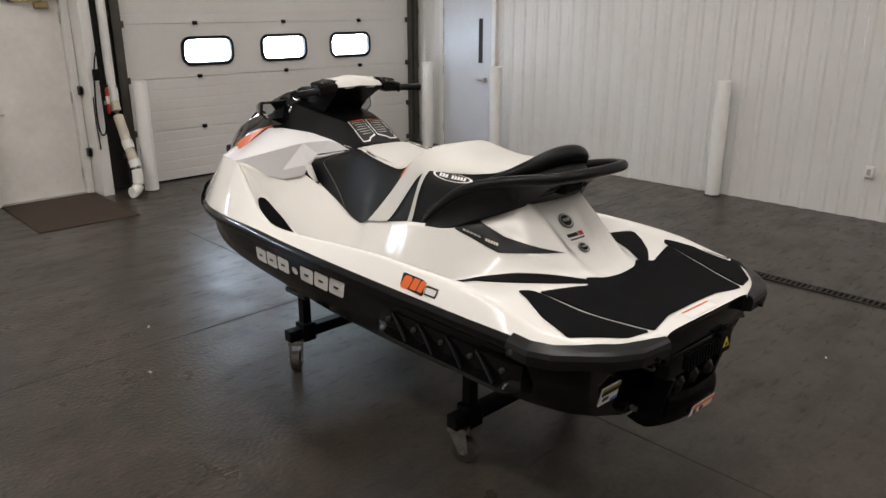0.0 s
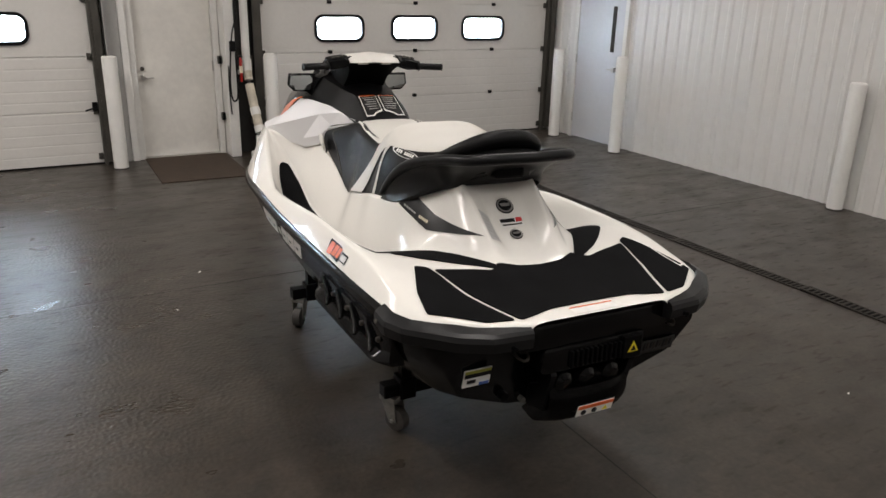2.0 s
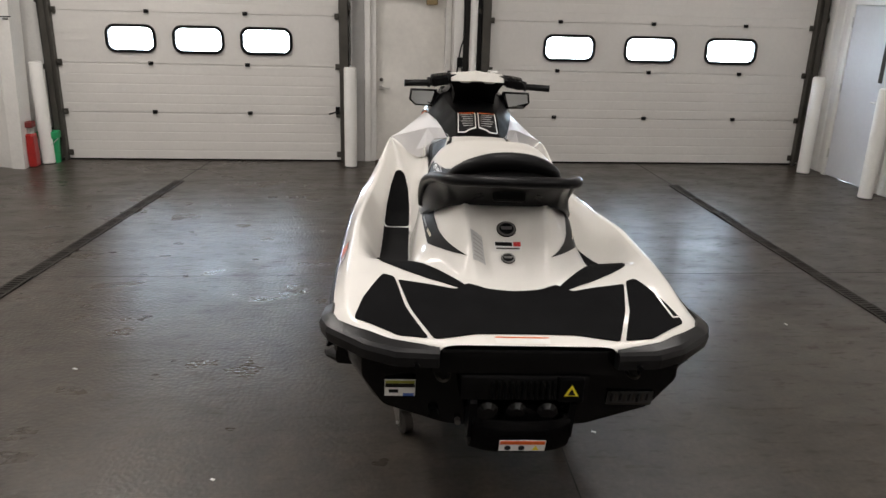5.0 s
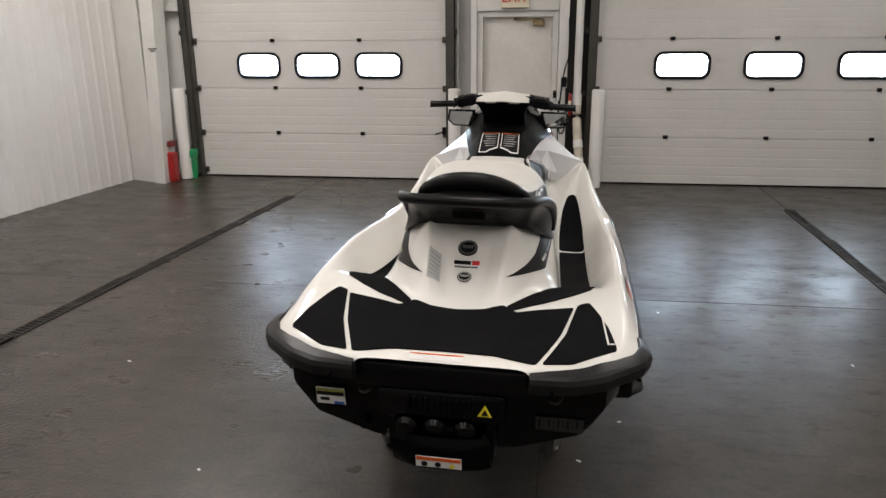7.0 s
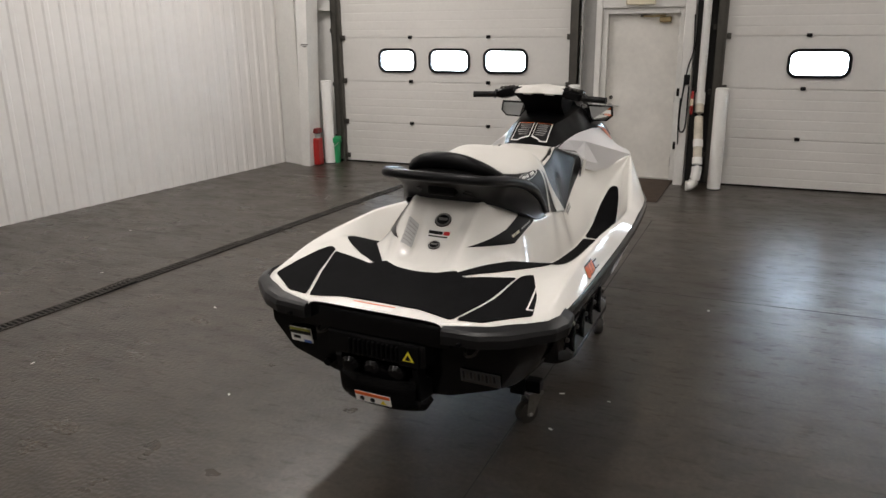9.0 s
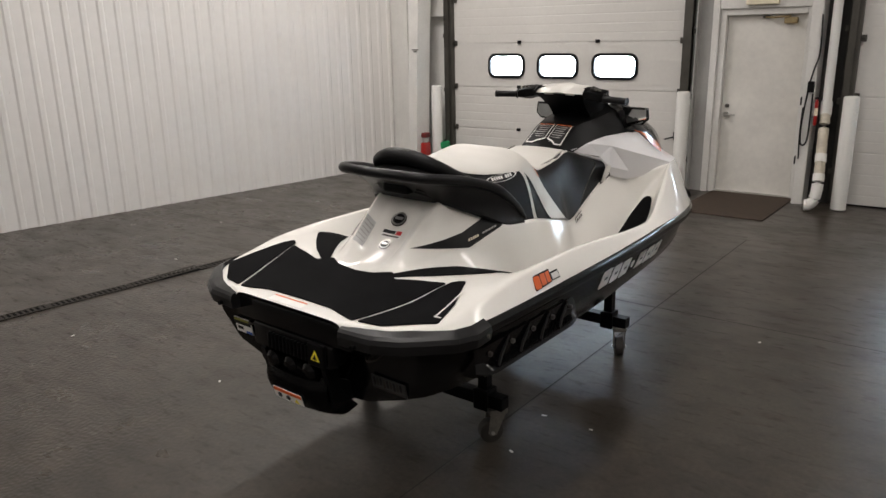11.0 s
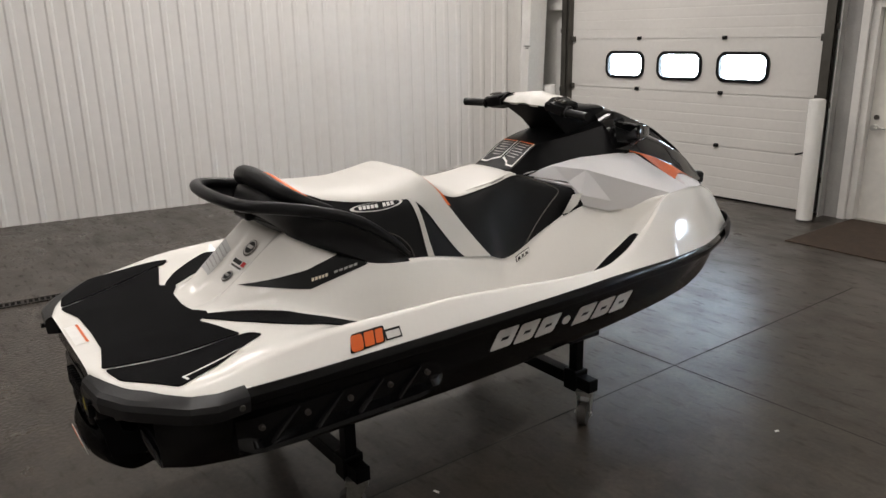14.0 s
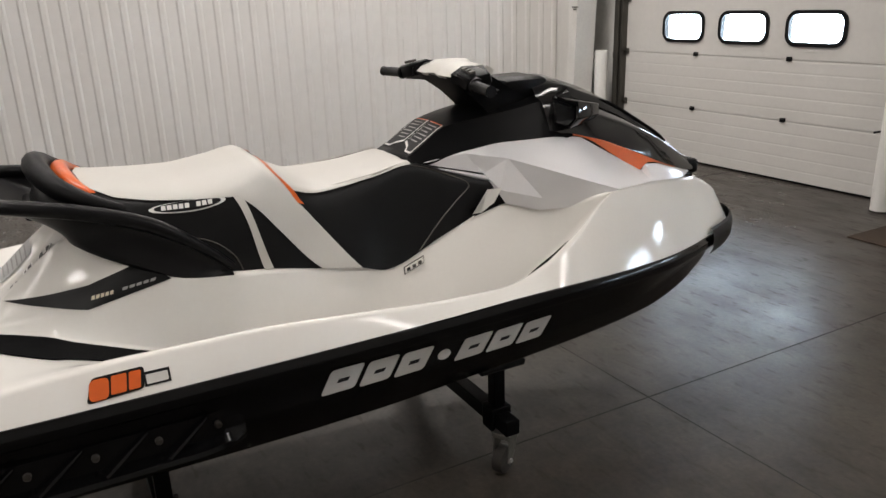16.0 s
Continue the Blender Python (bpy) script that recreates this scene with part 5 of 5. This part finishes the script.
def oval(s):
    c = (0.975, 1.86)
    for r, lift, m in ((1.0, 0.003, WHITEPAPER), (0.87, 0.0045, INK)):
        bm = bmesh.new()
        vs = [bm.verts.new(seat_at(c[0] + 0.100 * r * math.cos(q), c[1] + 0.15 * r * math.sin(q), lift, s)) for q in np.linspace(0, math.tau, 26, endpoint=False)]
        bm.faces.new(vs)
        part("oval_badge", bm, m, seat, "white-rimmed oval badge")
    for k in range(9):
        if k == 5:
            continue
        y = 0.907 + k * 0.0150
        bm = bmesh.new()
        bm.faces.new([bm.verts.new(seat_at(y + dy, 1.86 + du, 0.006, s)) for dy, du in ((0, -0.06), (0.0115, -0.06), (0.0105, 0.06), (-0.001, 0.06))])
        part("badge_print", bm, WHITEPAPER, seat)
both(oval)
def seam(s):
    part("seam", tube([seat_at(y, u, 0.001, s) for y, u in curve_pts([(1.62, 1.62), (1.80, 1.9), (1.86, 2.2), (1.78, 2.6), (1.66, 2.97)], 5)], 0.0022, 5), TRACK, seat)
    part("seam", tube([seat_at(y, u, 0.001, s) for y, u in curve_pts([(0.86, 2.35), (1.0, 2.45), (1.07, 2.7), (1.09, 2.98)], 5)], 0.0022, 5), TRACK, seat)
both(seam)
# back bolster and grab rail
bol = [(-0.205, 0.83, 1.075), (-0.19, 0.74, 1.11), (-0.15, 0.672, 1.148), (-0.08, 0.640, 1.177), (0, 0.632, 1.186), (0.08, 0.640, 1.177), (0.15, 0.672, 1.148), (0.19, 0.74, 1.11), (0.205, 0.83, 1.075)]
part("bolster", tube(curve_pts(bol, 4), [0.012 + 0.020 * math.sin(math.pi * k / 32) ** 0.7 for k in range(33)], 12), VBLACK, seat, "rounded black back bolster", smooth=50)
trim_ = [(w * 0.88, y + 0.058, z - 0.020) for w, y, z in bol[1:-1]]
part("bolster_trim", tube(curve_pts(trim_, 4), [0.006 + 0.017 * math.sin(math.pi * k / 24) ** 0.5 for k in range(25)], 10), ORANGE, seat, "orange vinyl strip along the bolster", smooth=50)
half = [(0.298, 1.06, 0.905), (0.298, 0.97, 0.985), (0.286, 0.86, 1.055), (0.264, 0.73, 1.098), (0.245, 0.62, 1.122), (0.212, 0.53, 1.136), (0.13, 0.494, 1.142), (0.0, 0.484, 1.143)]
line = curve_pts(half + [(-w, y, z) for w, y, z in half[-2::-1]], 4)
n = len(line) - 1
part("grab_rail", tube(line, [0.010 + 0.011 * min(1, min(k, n - k) / 7) for k in range(n + 1)], 14, 0.95), RUBBER, craft, "worn black grab rail behind the seat", smooth=50)
low = [(0.304, 1.06, 0.884), (0.302, 0.93, 0.900), (0.282, 0.83, 0.943), (0.246, 0.74, 0.984), (0.200, 0.685, 1.012), (0.148, 0.668, 1.022), (0.07, 0.658, 1.024), (0.0, 0.655, 1.024)]
lowl = curve_pts(low + [(-w, y, z) for w, y, z in low[-2::-1]], 4)
bm = bmesh.new()
rows = []
for p, q in zip(line, lowl):
    t = max(0.0, 1 - (abs(p[0]) / 0.29) ** 2)
    tip = p + np.array((0, 0.004, -0.008))
    bend = (p + q) / 2 + np.array((-0.02 * np.sign(p[0]) * (1 - t), 0.055 * t, -0.012 * t))
    prof = [tip * (1 - k) ** 2 + bend * 2 * k * (1 - k) + q * k * k for k in np.linspace(0, 1, 9)]
    rows.append([bm.verts.new(v) for v in prof + [q * np.array((0.975, 1, 1)) + np.array((0, 0.004, -0.012))]])
for a, b in zip(rows, rows[1:]):
    for k in range(len(a) - 1):
        bm.faces.new((a[k], a[k + 1], b[k + 1], b[k]))
part("seat_shell", bm, RUBBER, craft, "black moulded shell under the grab rail", smooth=50)
part("tow_hook_pocket", box(-0.06, 0.06, 0.585, 0.66, 1.045, 1.10, 0.012), PLASTIC, craft, "black recessed pocket")
# fairing panels, console, hood
f_top = rail((1.724, 0.138, 1.074), (1.85, 0.166, 1.106), (2.0, 0.196, 1.129), (2.196, 0.226, 1.129), (2.29, 0.245, 1.115), (2.42, 0.268, 1.040), (2.54, 0.283, 0.973), (2.566, 0.270, 0.992), (2.80, 0.190, 0.932), (2.94, 0.10, 0.903))


def side_fairing(s):
    """Faceted panel between seat, hood and deck: an upper plate, a rear plate and a recessed facet under the crease."""
    tip, rise, fold, low, foot, keel_, peak = (0.138, 1.724, 1.074), (0.18, 1.863, 1.100), (0.236, 1.998, 1.076), (0.205, 1.925, 1.030), (0.247, 1.961, 0.976), (0.292, 2.10, 0.938), (0.430, 2.31, 0.968)
    def on(t):
        return tuple(np.array(fold) * (1 - t) + np.array(peak) * t)
    upper = [tip] + [(f_top(y)[0], y, f_top(y)[1]) for y in (1.863, 1.998, 2.10, 2.196, 2.29, 2.42, 2.54, 2.566, 2.66, 2.80, 2.94)]
    lower = [tip, rise, fold, on(0.33), on(0.62), on(0.85), peak, (0.384, 2.50, 0.960), (0.376, 2.52, 0.957), (0.318, 2.66, 0.932), (0.242, 2.795, 0.907), (0.13, 2.94, 0.888)]
    bm = bmesh.new()
    up, dn = [[bm.verts.new((s * w, y, z)) for w, y, z in chain] for chain in (upper, lower)]
    for k in range(len(up) - 1):
        q = [up[k], up[k + 1], dn[k + 1], dn[k]]
        bm.faces.new(q if k else q[1:])
    bmesh.ops.remove_doubles(bm, verts=bm.verts, dist=1e-5)
    bmesh.ops.subdivide_edges(bm, edges=bm.edges[:], cuts=2, use_grid_fill=True)
    fair = part("side_fairing", bm, PEARL, craft, "pearl white faceted side fairing", smooth=16)
    bm = bmesh.new()
    v = {n: bm.verts.new((s * p[0], p[1], p[2])) for n, p in (("tip", tip), ("rise", rise), ("fold", fold), ("low", low))}
    bm.faces.new((v["tip"], v["rise"], v["low"]))
    bm.faces.new((v["rise"], v["fold"], v["low"]))
    part("rear_plate", bm, PEARL, fair)
    bm = bmesh.new()
    ring = [bm.verts.new((s * p[0], p[1], p[2])) for p in (low, foot, keel_, (0.36, 2.205, 0.952), peak)]
    c = bm.verts.new((s * fold[0], fold[1], fold[2]))
    for a, b in zip(ring, ring[1:]):
        bm.faces.new((c, a, b))
    hem = [bm.verts.new((v.co.x - s * 0.012, v.co.y, v.co.z - 0.045)) for v in ring]
    for k in range(len(ring) - 1):
        bm.faces.new((ring[k], ring[k + 1], hem[k + 1], hem[k]))
    part("lower_facet", bm, PEARL, fair, smooth=16)
    a, b = np.array(tip), np.array(low)
    line = [a * (1 - t) + b * t + np.array((0.004, 0, -0.004 - 0.012 * t)) for t in (0.25, 0.5, 0.8, 1.0, 1.12)]
    part("silver_strip", tube([(s * p[0], p[1], p[2]) for p in line], [0.003, 0.006, 0.009, 0.009, 0.004], 8), SILVER, fair, "silver trim strip", smooth=50)


both(side_fairing)
def wedge(s):
    bm = bmesh.new()
    bm.faces.new([bm.verts.new((s * w, y, z)) for w, y, z in ((0.256, 1.85, 0.914), (0.252, 1.908, 0.987), (0.256, 1.962, 0.985), (0.258, 1.932, 0.942), (0.258, 1.882, 0.914))])
    bmesh.ops.solidify(bm, geom=bm.faces[:], thickness=-0.012)
    part("white_tab", bm, GEL, craft, "white seat-front tab")
    bm = bmesh.new()
    bm.faces.new([bm.verts.new((s * w, y, z)) for w, y, z in ((0.250, 1.84, 0.925), (0.244, 1.93, 0.968), (0.240, 2.0, 0.968), (0.228, 2.15, 0.927), (0.244, 1.97, 0.926), (0.250, 1.86, 0.902))])
    bmesh.ops.solidify(bm, geom=bm.faces[:], thickness=-0.01)
    part("dark_vent", bm, PLASTIC, craft, "dark triangular vent")
both(wedge)
c_top = rail((1.655, 0, 1.083), (1.70, 0, 1.102), (1.84, 0, 1.186), (1.93, 0, 1.218), (2.1, 0, 1.255), (2.3, 0, 1.295))
c_edge = rail((1.655, 0.085, 1.081), (1.70, 0.108, 1.098), (1.84, 0.104, 1.180), (1.93, 0.125, 1.197), (2.1, 0.145, 1.222), (2.3, 0.160, 1.26))
c_low = rail((1.655, 0.108, 1.073), (1.724, 0.142, 1.070), (1.85, 0.172, 1.103), (2.0, 0.202, 1.127), (2.196, 0.232, 1.127), (2.3, 0.255, 1.09))
bm = loft(bmesh.new(), [c_top, c_edge, c_low, lambda y: c_low(y) + np.array((-0.02, -0.03))], steps((1.655, 2.3, 26)))
CONS = bvhtree.BVHTree.FromBMesh(bm.copy())
console = part("console", bm, PLASTIC, craft, "matt black steering console", smooth=30)
h_top = rail((2.18, 0, 1.298), (2.25, 0, 1.312), (2.36, 0, 1.285), (2.45, 0, 1.255), (2.53, 0, 1.222), (2.62, 0, 1.172), (2.75, 0, 1.098), (2.84, 0, 1.034), (2.91, 0, 0.984), (2.98, 0, 0.938))
h_brow = rail((2.18, 0.11, 1.276), (2.25, 0.125, 1.288), (2.39, 0.132, 1.248), (2.53, 0.13, 1.192), (2.62, 0.126, 1.144), (2.75, 0.114, 1.072), (2.84, 0.104, 1.012), (2.91, 0.095, 0.966), (2.98, 0.084, 0.926))
h_cut = rail((2.18, 0.128, 1.25), (2.25, 0.142, 1.256), (2.39, 0.146, 1.214), (2.53, 0.144, 1.160), (2.62, 0.140, 1.116), (2.75, 0.127, 1.048), (2.84, 0.116, 0.992), (2.91, 0.106, 0.950), (2.98, 0.092, 0.914))
h_side = rail((2.18, 0.168, 1.235), (2.25, 0.190, 1.232), (2.39, 0.212, 1.178), (2.53, 0.214, 1.128), (2.62, 0.204, 1.094), (2.75, 0.178, 1.036), (2.84, 0.154, 0.984), (2.91, 0.134, 0.944), (2.98, 0.112, 0.908))
h_low = rail((2.18, 0.222, 1.135), (2.24, 0.238, 1.132), (2.35, 0.262, 1.106), (2.508, 0.264, 1.046), (2.62, 0.246, 1.000), (2.75, 0.208, 0.950), (2.84, 0.174, 0.922), (2.91, 0.145, 0.902), (2.98, 0.116, 0.884))
HDY = steps((2.18, 2.98, 44))
bm = loft(bmesh.new(), [h_top, h_brow, h_cut], HDY, ease=0.01)
hood = part("hood", bm, GLOSS, craft, "gloss black front hood", smooth=30)
for s in (1, -1):
    bm = loft(bmesh.new(), [h_cut, h_side, h_low, lambda y: h_low(y) + np.array((-0.03, -0.02))], HDY, (s,), ease=0.012)
    part("hood_cheek", bm, GLOSS, hood, "gloss black lower hood panel", smooth=35)
    part("hood_edge", tube([(s * (h_brow(y)[0] + 0.002), y, h_brow(y)[1] - 0.004) for y in np.linspace(2.46, 2.82, 12)], [0.003] + [0.006] * 10 + [0.003], 6), PLASTIC, hood)
for s in (1, -1):
    bm = loft(bmesh.new(), [lambda y: h_low(y) + np.array((-0.006, 0.004)), lambda y: f_top(y) * np.array((1.004, 1.0)) + np.array((0.001, 0.002))], steps((2.26, 2.80, 20)), (s,))
    part("orange_accent", bm, ORANGE, craft, "orange accent strip under the hood", smooth=30)
nose = part("nose_trim", box(-0.115, 0.115, 2.935, 3.012, 0.868, 0.928, 0.014), PLASTIC, craft, "black bolted nose trim", smooth=40)
for x in (-0.09, -0.045, 0.045, 0.09):
    part("bolt", tube([(x, 2.985, 0.926), (x, 2.985, 0.934)], 0.006, 8), STEEL, nose)
part("nose_fin", box(-0.125, 0.125, 2.87, 2.975, 0.856, 0.880, 0.01), PLASTIC, nose, smooth=40)
pod = part("gauge_pod", box(-0.10, 0.10, 2.08, 2.26, 1.22, 1.312, 0.025), PLASTIC, craft, "black instrument pod", smooth=40)
part("gauge_glass", box(-0.06, 0.06, 2.07, 2.085, 1.25, 1.292, 0.004), GLOSS, pod)
# warning label on the console
for s in (1, -1):
    o = [(s * 0.006, 1.735), (s * 0.045, 1.72), (s * 0.06, 1.705), (s * 0.100, 1.705), (s * 0.094, 1.835), (s * 0.006, 1.835)]
    w0 = drape("warning_label", o, CONS, WHITEPAPER, "white-bordered black warning label", parent=console, lift=0.002, cell=0.05)
    i = [(s * 0.010, 1.742), (s * 0.047, 1.727), (s * 0.063, 1.711), (s * 0.095, 1.711), (s * 0.090, 1.829), (s * 0.010, 1.829)]
    drape("label_face", i, CONS, INK, "", parent=w0, lift=0.0032, cell=0.05)
    drape("header", [(s * 0.010, 1.829), (s * 0.090, 1.829), (s * 0.0905, 1.834), (s * 0.010, 1.834)], CONS, ORANGE, "", parent=w0, lift=0.0036, cell=0.05)
    for k in range(6):
        y = 1.818 - k * 0.0135
        drape("print", [(s * 0.02, y), (s * (0.082 - 0.006 * (k % 3)), y), (s * (0.082 - 0.006 * (k % 3)), y - 0.005), (s * 0.02, y - 0.0028)], CONS, GREYPOST, "", parent=w0, lift=0.0042, cell=0.05)

# handlebar
bar = part("handlebar", tube(curve_pts([(-0.25, 1.865, 1.328), (-0.12, 1.90, 1.345), (0, 1.92, 1.35), (0.12, 1.905, 1.345), (0.25, 1.875, 1.322)], 6), 0.022, 12), PLASTIC, craft, "black handlebar", smooth=50)
for s, y, z in ((-1, 1.838, 1.321), (1, 1.852, 1.317)):
    g = part("grip", tube([(s * 0.245, y + 0.02, z + 0.003), (s * 0.25, y + 0.018, z + 0.003), (s * 0.255, y + 0.017, z + 0.003), (s * 0.36, y, z), (s * 0.368, y - 0.001, z)], [0.023, 0.023, 0.0165, 0.0165, 0.018], 14), RUBBER, bar, "black rubber grip", smooth=40)
    part("lever", tube(curve_pts([(s * 0.20, y + 0.06, z - 0.006), (s * 0.26, y + 0.07, z - 0.01), (s * 0.31, y + 0.062, z - 0.012)], 3), 0.007, 6), PLASTIC, bar)
    bm = box(-0.045, 0.045, -0.042, 0.042, -0.022, 0.024, 0.011, m=pose(s * 0.19, y + 0.045, z + 0.018, 12, s * 9, 0))
    sw = part("switch_pod", bm, PLASTIC, bar, "black switch pod with buttons", smooth=35)
    for dx in (-0.022, 0.0, 0.022):
        part("button", box(-0.007, 0.007, -0.010, 0.010, 0, 0.008, 0.002, m=pose(s * 0.19 + dx, y + 0.025, z + 0.042 - 0.15 * s * dx, 12, s * 9, 0)), TRACK, sw)
bm = bmesh.new()
rows = []
for w in np.linspace(-0.14, 0.14, 15):
    t = abs(w) / 0.14
    yr = 1.838 + 0.022 * t ** 2 + (0.018 if t < 0.15 else 0)
    z0 = 1.338 - 0.004 * t
    prof = [(yr + 0.012, z0 - 0.006), (yr, z0 + 0.004), (yr + 0.02, z0 + 0.028 - 0.008 * t), (yr + 0.07, z0 + 0.048 - 0.010 * t), (yr + 0.12, z0 + 0.045 - 0.012 * t), (yr + 0.145, z0 + 0.02), (yr + 0.13, z0 - 0.004)]
    rows.append([bm.verts.new((w, y, z)) for y, z in prof])
for a, b in zip(rows, rows[1:]):
    for k in range(len(a) - 1):
        bm.faces.new((a[k], a[k + 1], b[k + 1], b[k]))
    bm.faces.new((a[-1], a[0], b[0], b[-1]))
bm.faces.new(rows[0])
bm.faces.new(rows[-1][::-1])
part("bar_pad", bm, VWHITE, bar, "white padded handlebar cover", smooth=40)
for s in (1, -1):
    bm = bmesh.new()
    rows = []
    for w, a, b, c, d in ((0.135, 1.845, 1.985, 1.325, 1.372), (0.17, 1.852, 1.975, 1.318, 1.362), (0.215, 1.855, 1.95, 1.305, 1.348)):
        rows.append([bm.verts.new((s * w, y, z)) for y, z in ((a, c), (a, c + 0.025), (a + 0.04, d), (b - 0.02, d), (b, c + 0.02), (b - 0.02, c - 0.01))])
    for p, q in zip(rows, rows[1:]):
        for k in range(6):
            bm.faces.new((p[k], p[(k + 1) % 6], q[(k + 1) % 6], q[k]))
    bm.faces.new(rows[0])
    bm.faces.new(rows[-1][::-1])
    part("bar_wing", bm, PLASTIC, bar, "grey-black handlebar cover wing", smooth=35)
bm = bmesh.new()
rows = []
for z, w, y0, y1 in ((1.17, 0.125, 2.03, 2.24), (1.22, 0.108, 1.99, 2.18), (1.265, 0.106, 1.94, 2.12), (1.305, 0.12, 1.885, 2.05), (1.337, 0.14, 1.85, 1.99)):
    rows.append([bm.verts.new(p) for p in ((-w, y0, z), (w, y0, z), (w, y1, z), (-w, y1, z))])
for a, b in zip(rows, rows[1:]):
    for k in range(4):
        bm.faces.new((a[k], a[(k + 1) % 4], b[(k + 1) % 4], b[k]))
part("steering_column", bm, PLASTIC, craft, "black steering column cover", smooth=30)

# mirrors
def mirror(s):
    bm = bmesh.new()
    face = [(0.178, 2.212, 1.256), (0.332, 2.205, 1.256), (0.339, 2.203, 1.196), (0.305, 2.198, 1.164), (0.205, 2.204, 1.160)]
    fr = [bm.verts.new((s * w, y, z)) for w, y, z in face]
    bk = [bm.verts.new((s * (0.215 + (w - 0.215) * 0.55), y + 0.13, 1.20 + (z - 1.205) * 0.6)) for w, y, z in face]
    for k in range(5):
        bm.faces.new((fr[k], fr[(k + 1) % 5], bk[(k + 1) % 5], bk[k]))
    bm.faces.new(bk)
    bm.faces.new(fr[::-1])
    bmesh.ops.bevel(bm, geom=[e for e in bm.edges], offset=0.005, segments=2, affect="EDGES", profile=0.5)
    ob = part("mirror", bm, GLOSS, craft, "black wing mirror", smooth=35)
    c = np.mean(face, axis=0)
    bm = bmesh.new()
    bm.faces.new([bm.verts.new((s * (c[0] + (w - c[0]) * 0.80), c[1] + (y - c[1]) * 0.80 - 0.006, c[2] + (z - c[2]) * 0.76)) for w, y, z in face])
    part("mirror_glass", bm, MIRROR, ob, "mirror glass")
    part("mirror_stalk", box(0.10, 0.22, 2.26, 2.36, 1.165, 1.225, 0.015, m=Matrix.Diagonal((s, 1, 1, 1))), GLOSS, ob, smooth=35)
both(mirror)
def brake_label(s):
    lb = drape("brake_label", [(1.592, 0.758), (1.668, 0.782), (1.670, 0.804), (1.594, 0.780)], DECK, TRACK, "small grey outlined label", along="w", s=s, start=0.42, lift=0.004)
    drape("label_field", [(1.596, 0.762), (1.665, 0.784), (1.667, 0.801), (1.598, 0.779)], DECK, GEL, "", parent=lb, along="w", s=s, start=0.42, lift=0.006)
    for k in range(3):
        y, z = 1.602 + 0.021 * k, 0.766 + 0.0066 * k
        drape("print", [(y, z), (y + 0.013, z + 0.004), (y + 0.014, z + 0.014), (y + 0.001, z + 0.010)], DECK, INK if k == 0 else TRACK, "", parent=lb, along="w", s=s, start=0.42, lift=0.008)
brake_label(1)
disc("side_emblem", (-0.505, 2.16, 0.785), 0.028, (-1, 0.25, 0.45), TRACK, "round grey side emblem", 0.012)


# ---- rolling stands ----
def stand(y, half, ups, swing):
    t = thing("rolling_stand", "black steel rolling stand with swivel casters under the hull", "rolling stand", "rolling stands", Matrix.Translation(CRAFT @ Vector((0, y, 0))) @ Matrix.Rotation(-math.atan(0.03), 4, "Z"))
    t.location.z = 0
    part("crossbar", box(-half, half, -0.028, 0.028, 0.150, 0.205, 0.004), PLASTIC, t)
    for s in (1, -1):
        part("post", box(s * ups - 0.022, s * ups + 0.022, -0.022, 0.022, 0.208, 0.375, 0.003), PLASTIC, t)
        part("clamp", box(s * ups - 0.035, s * ups + 0.035, -0.04, 0.04, 0.135, 0.225, 0.006), PLASTIC, t)
        part("bunk", box(s * ups - 0.05, s * ups + 0.05, -0.09, 0.09, 0.372, 0.398, 0.008), RUBBER, t)
        cst = part("caster", box(-0.035, 0.035, -0.04, 0.04, 0.132, 0.152, 0.003), FORK, t, "swivel caster with a dark grey wheel")
        cst.matrix_basis = Matrix.Translation((s * (half - 0.045), 0, 0)) @ Matrix.Rotation(radians(swing[(s + 1) // 2]), 4, "Z")
        for q in (-1, 1):
            bm = bmesh.new()
            f = bm.faces.new([bm.verts.new((q * 0.026, y, z)) for y, z in ((-0.034, 0.134), (0.034, 0.134), (-0.008, 0.04), (-0.03, 0.036), (-0.044, 0.05))])
            r = bmesh.ops.extrude_face_region(bm, geom=[f])
            bmesh.ops.translate(bm, vec=(q * 0.004, 0, 0), verts=[v for v in r["geom"] if isinstance(v, bmesh.types.BMVert)])
            part("fork", bm, FORK, cst)
        part("wheel", tube([(-0.022, -0.025, 0.0505), (-0.018, -0.025, 0.0505), (0.018, -0.025, 0.0505), (0.022, -0.025, 0.0505)], [0.042, 0.050, 0.050, 0.042], 22), WHEEL, cst, smooth=40)
        part("axle", tube([(-0.036, -0.025, 0.0505), (0.036, -0.025, 0.0505)], 0.008, 8), STEEL, cst)


WHEEL = material("caster_rubber", (0.035, 0.031, 0.027), 0.6, vary=0.2, scale=30)
stand(1.90, 0.43, 0.325, (-40, 30))
stand(0.79, 0.40, 0.30, (25, -35))
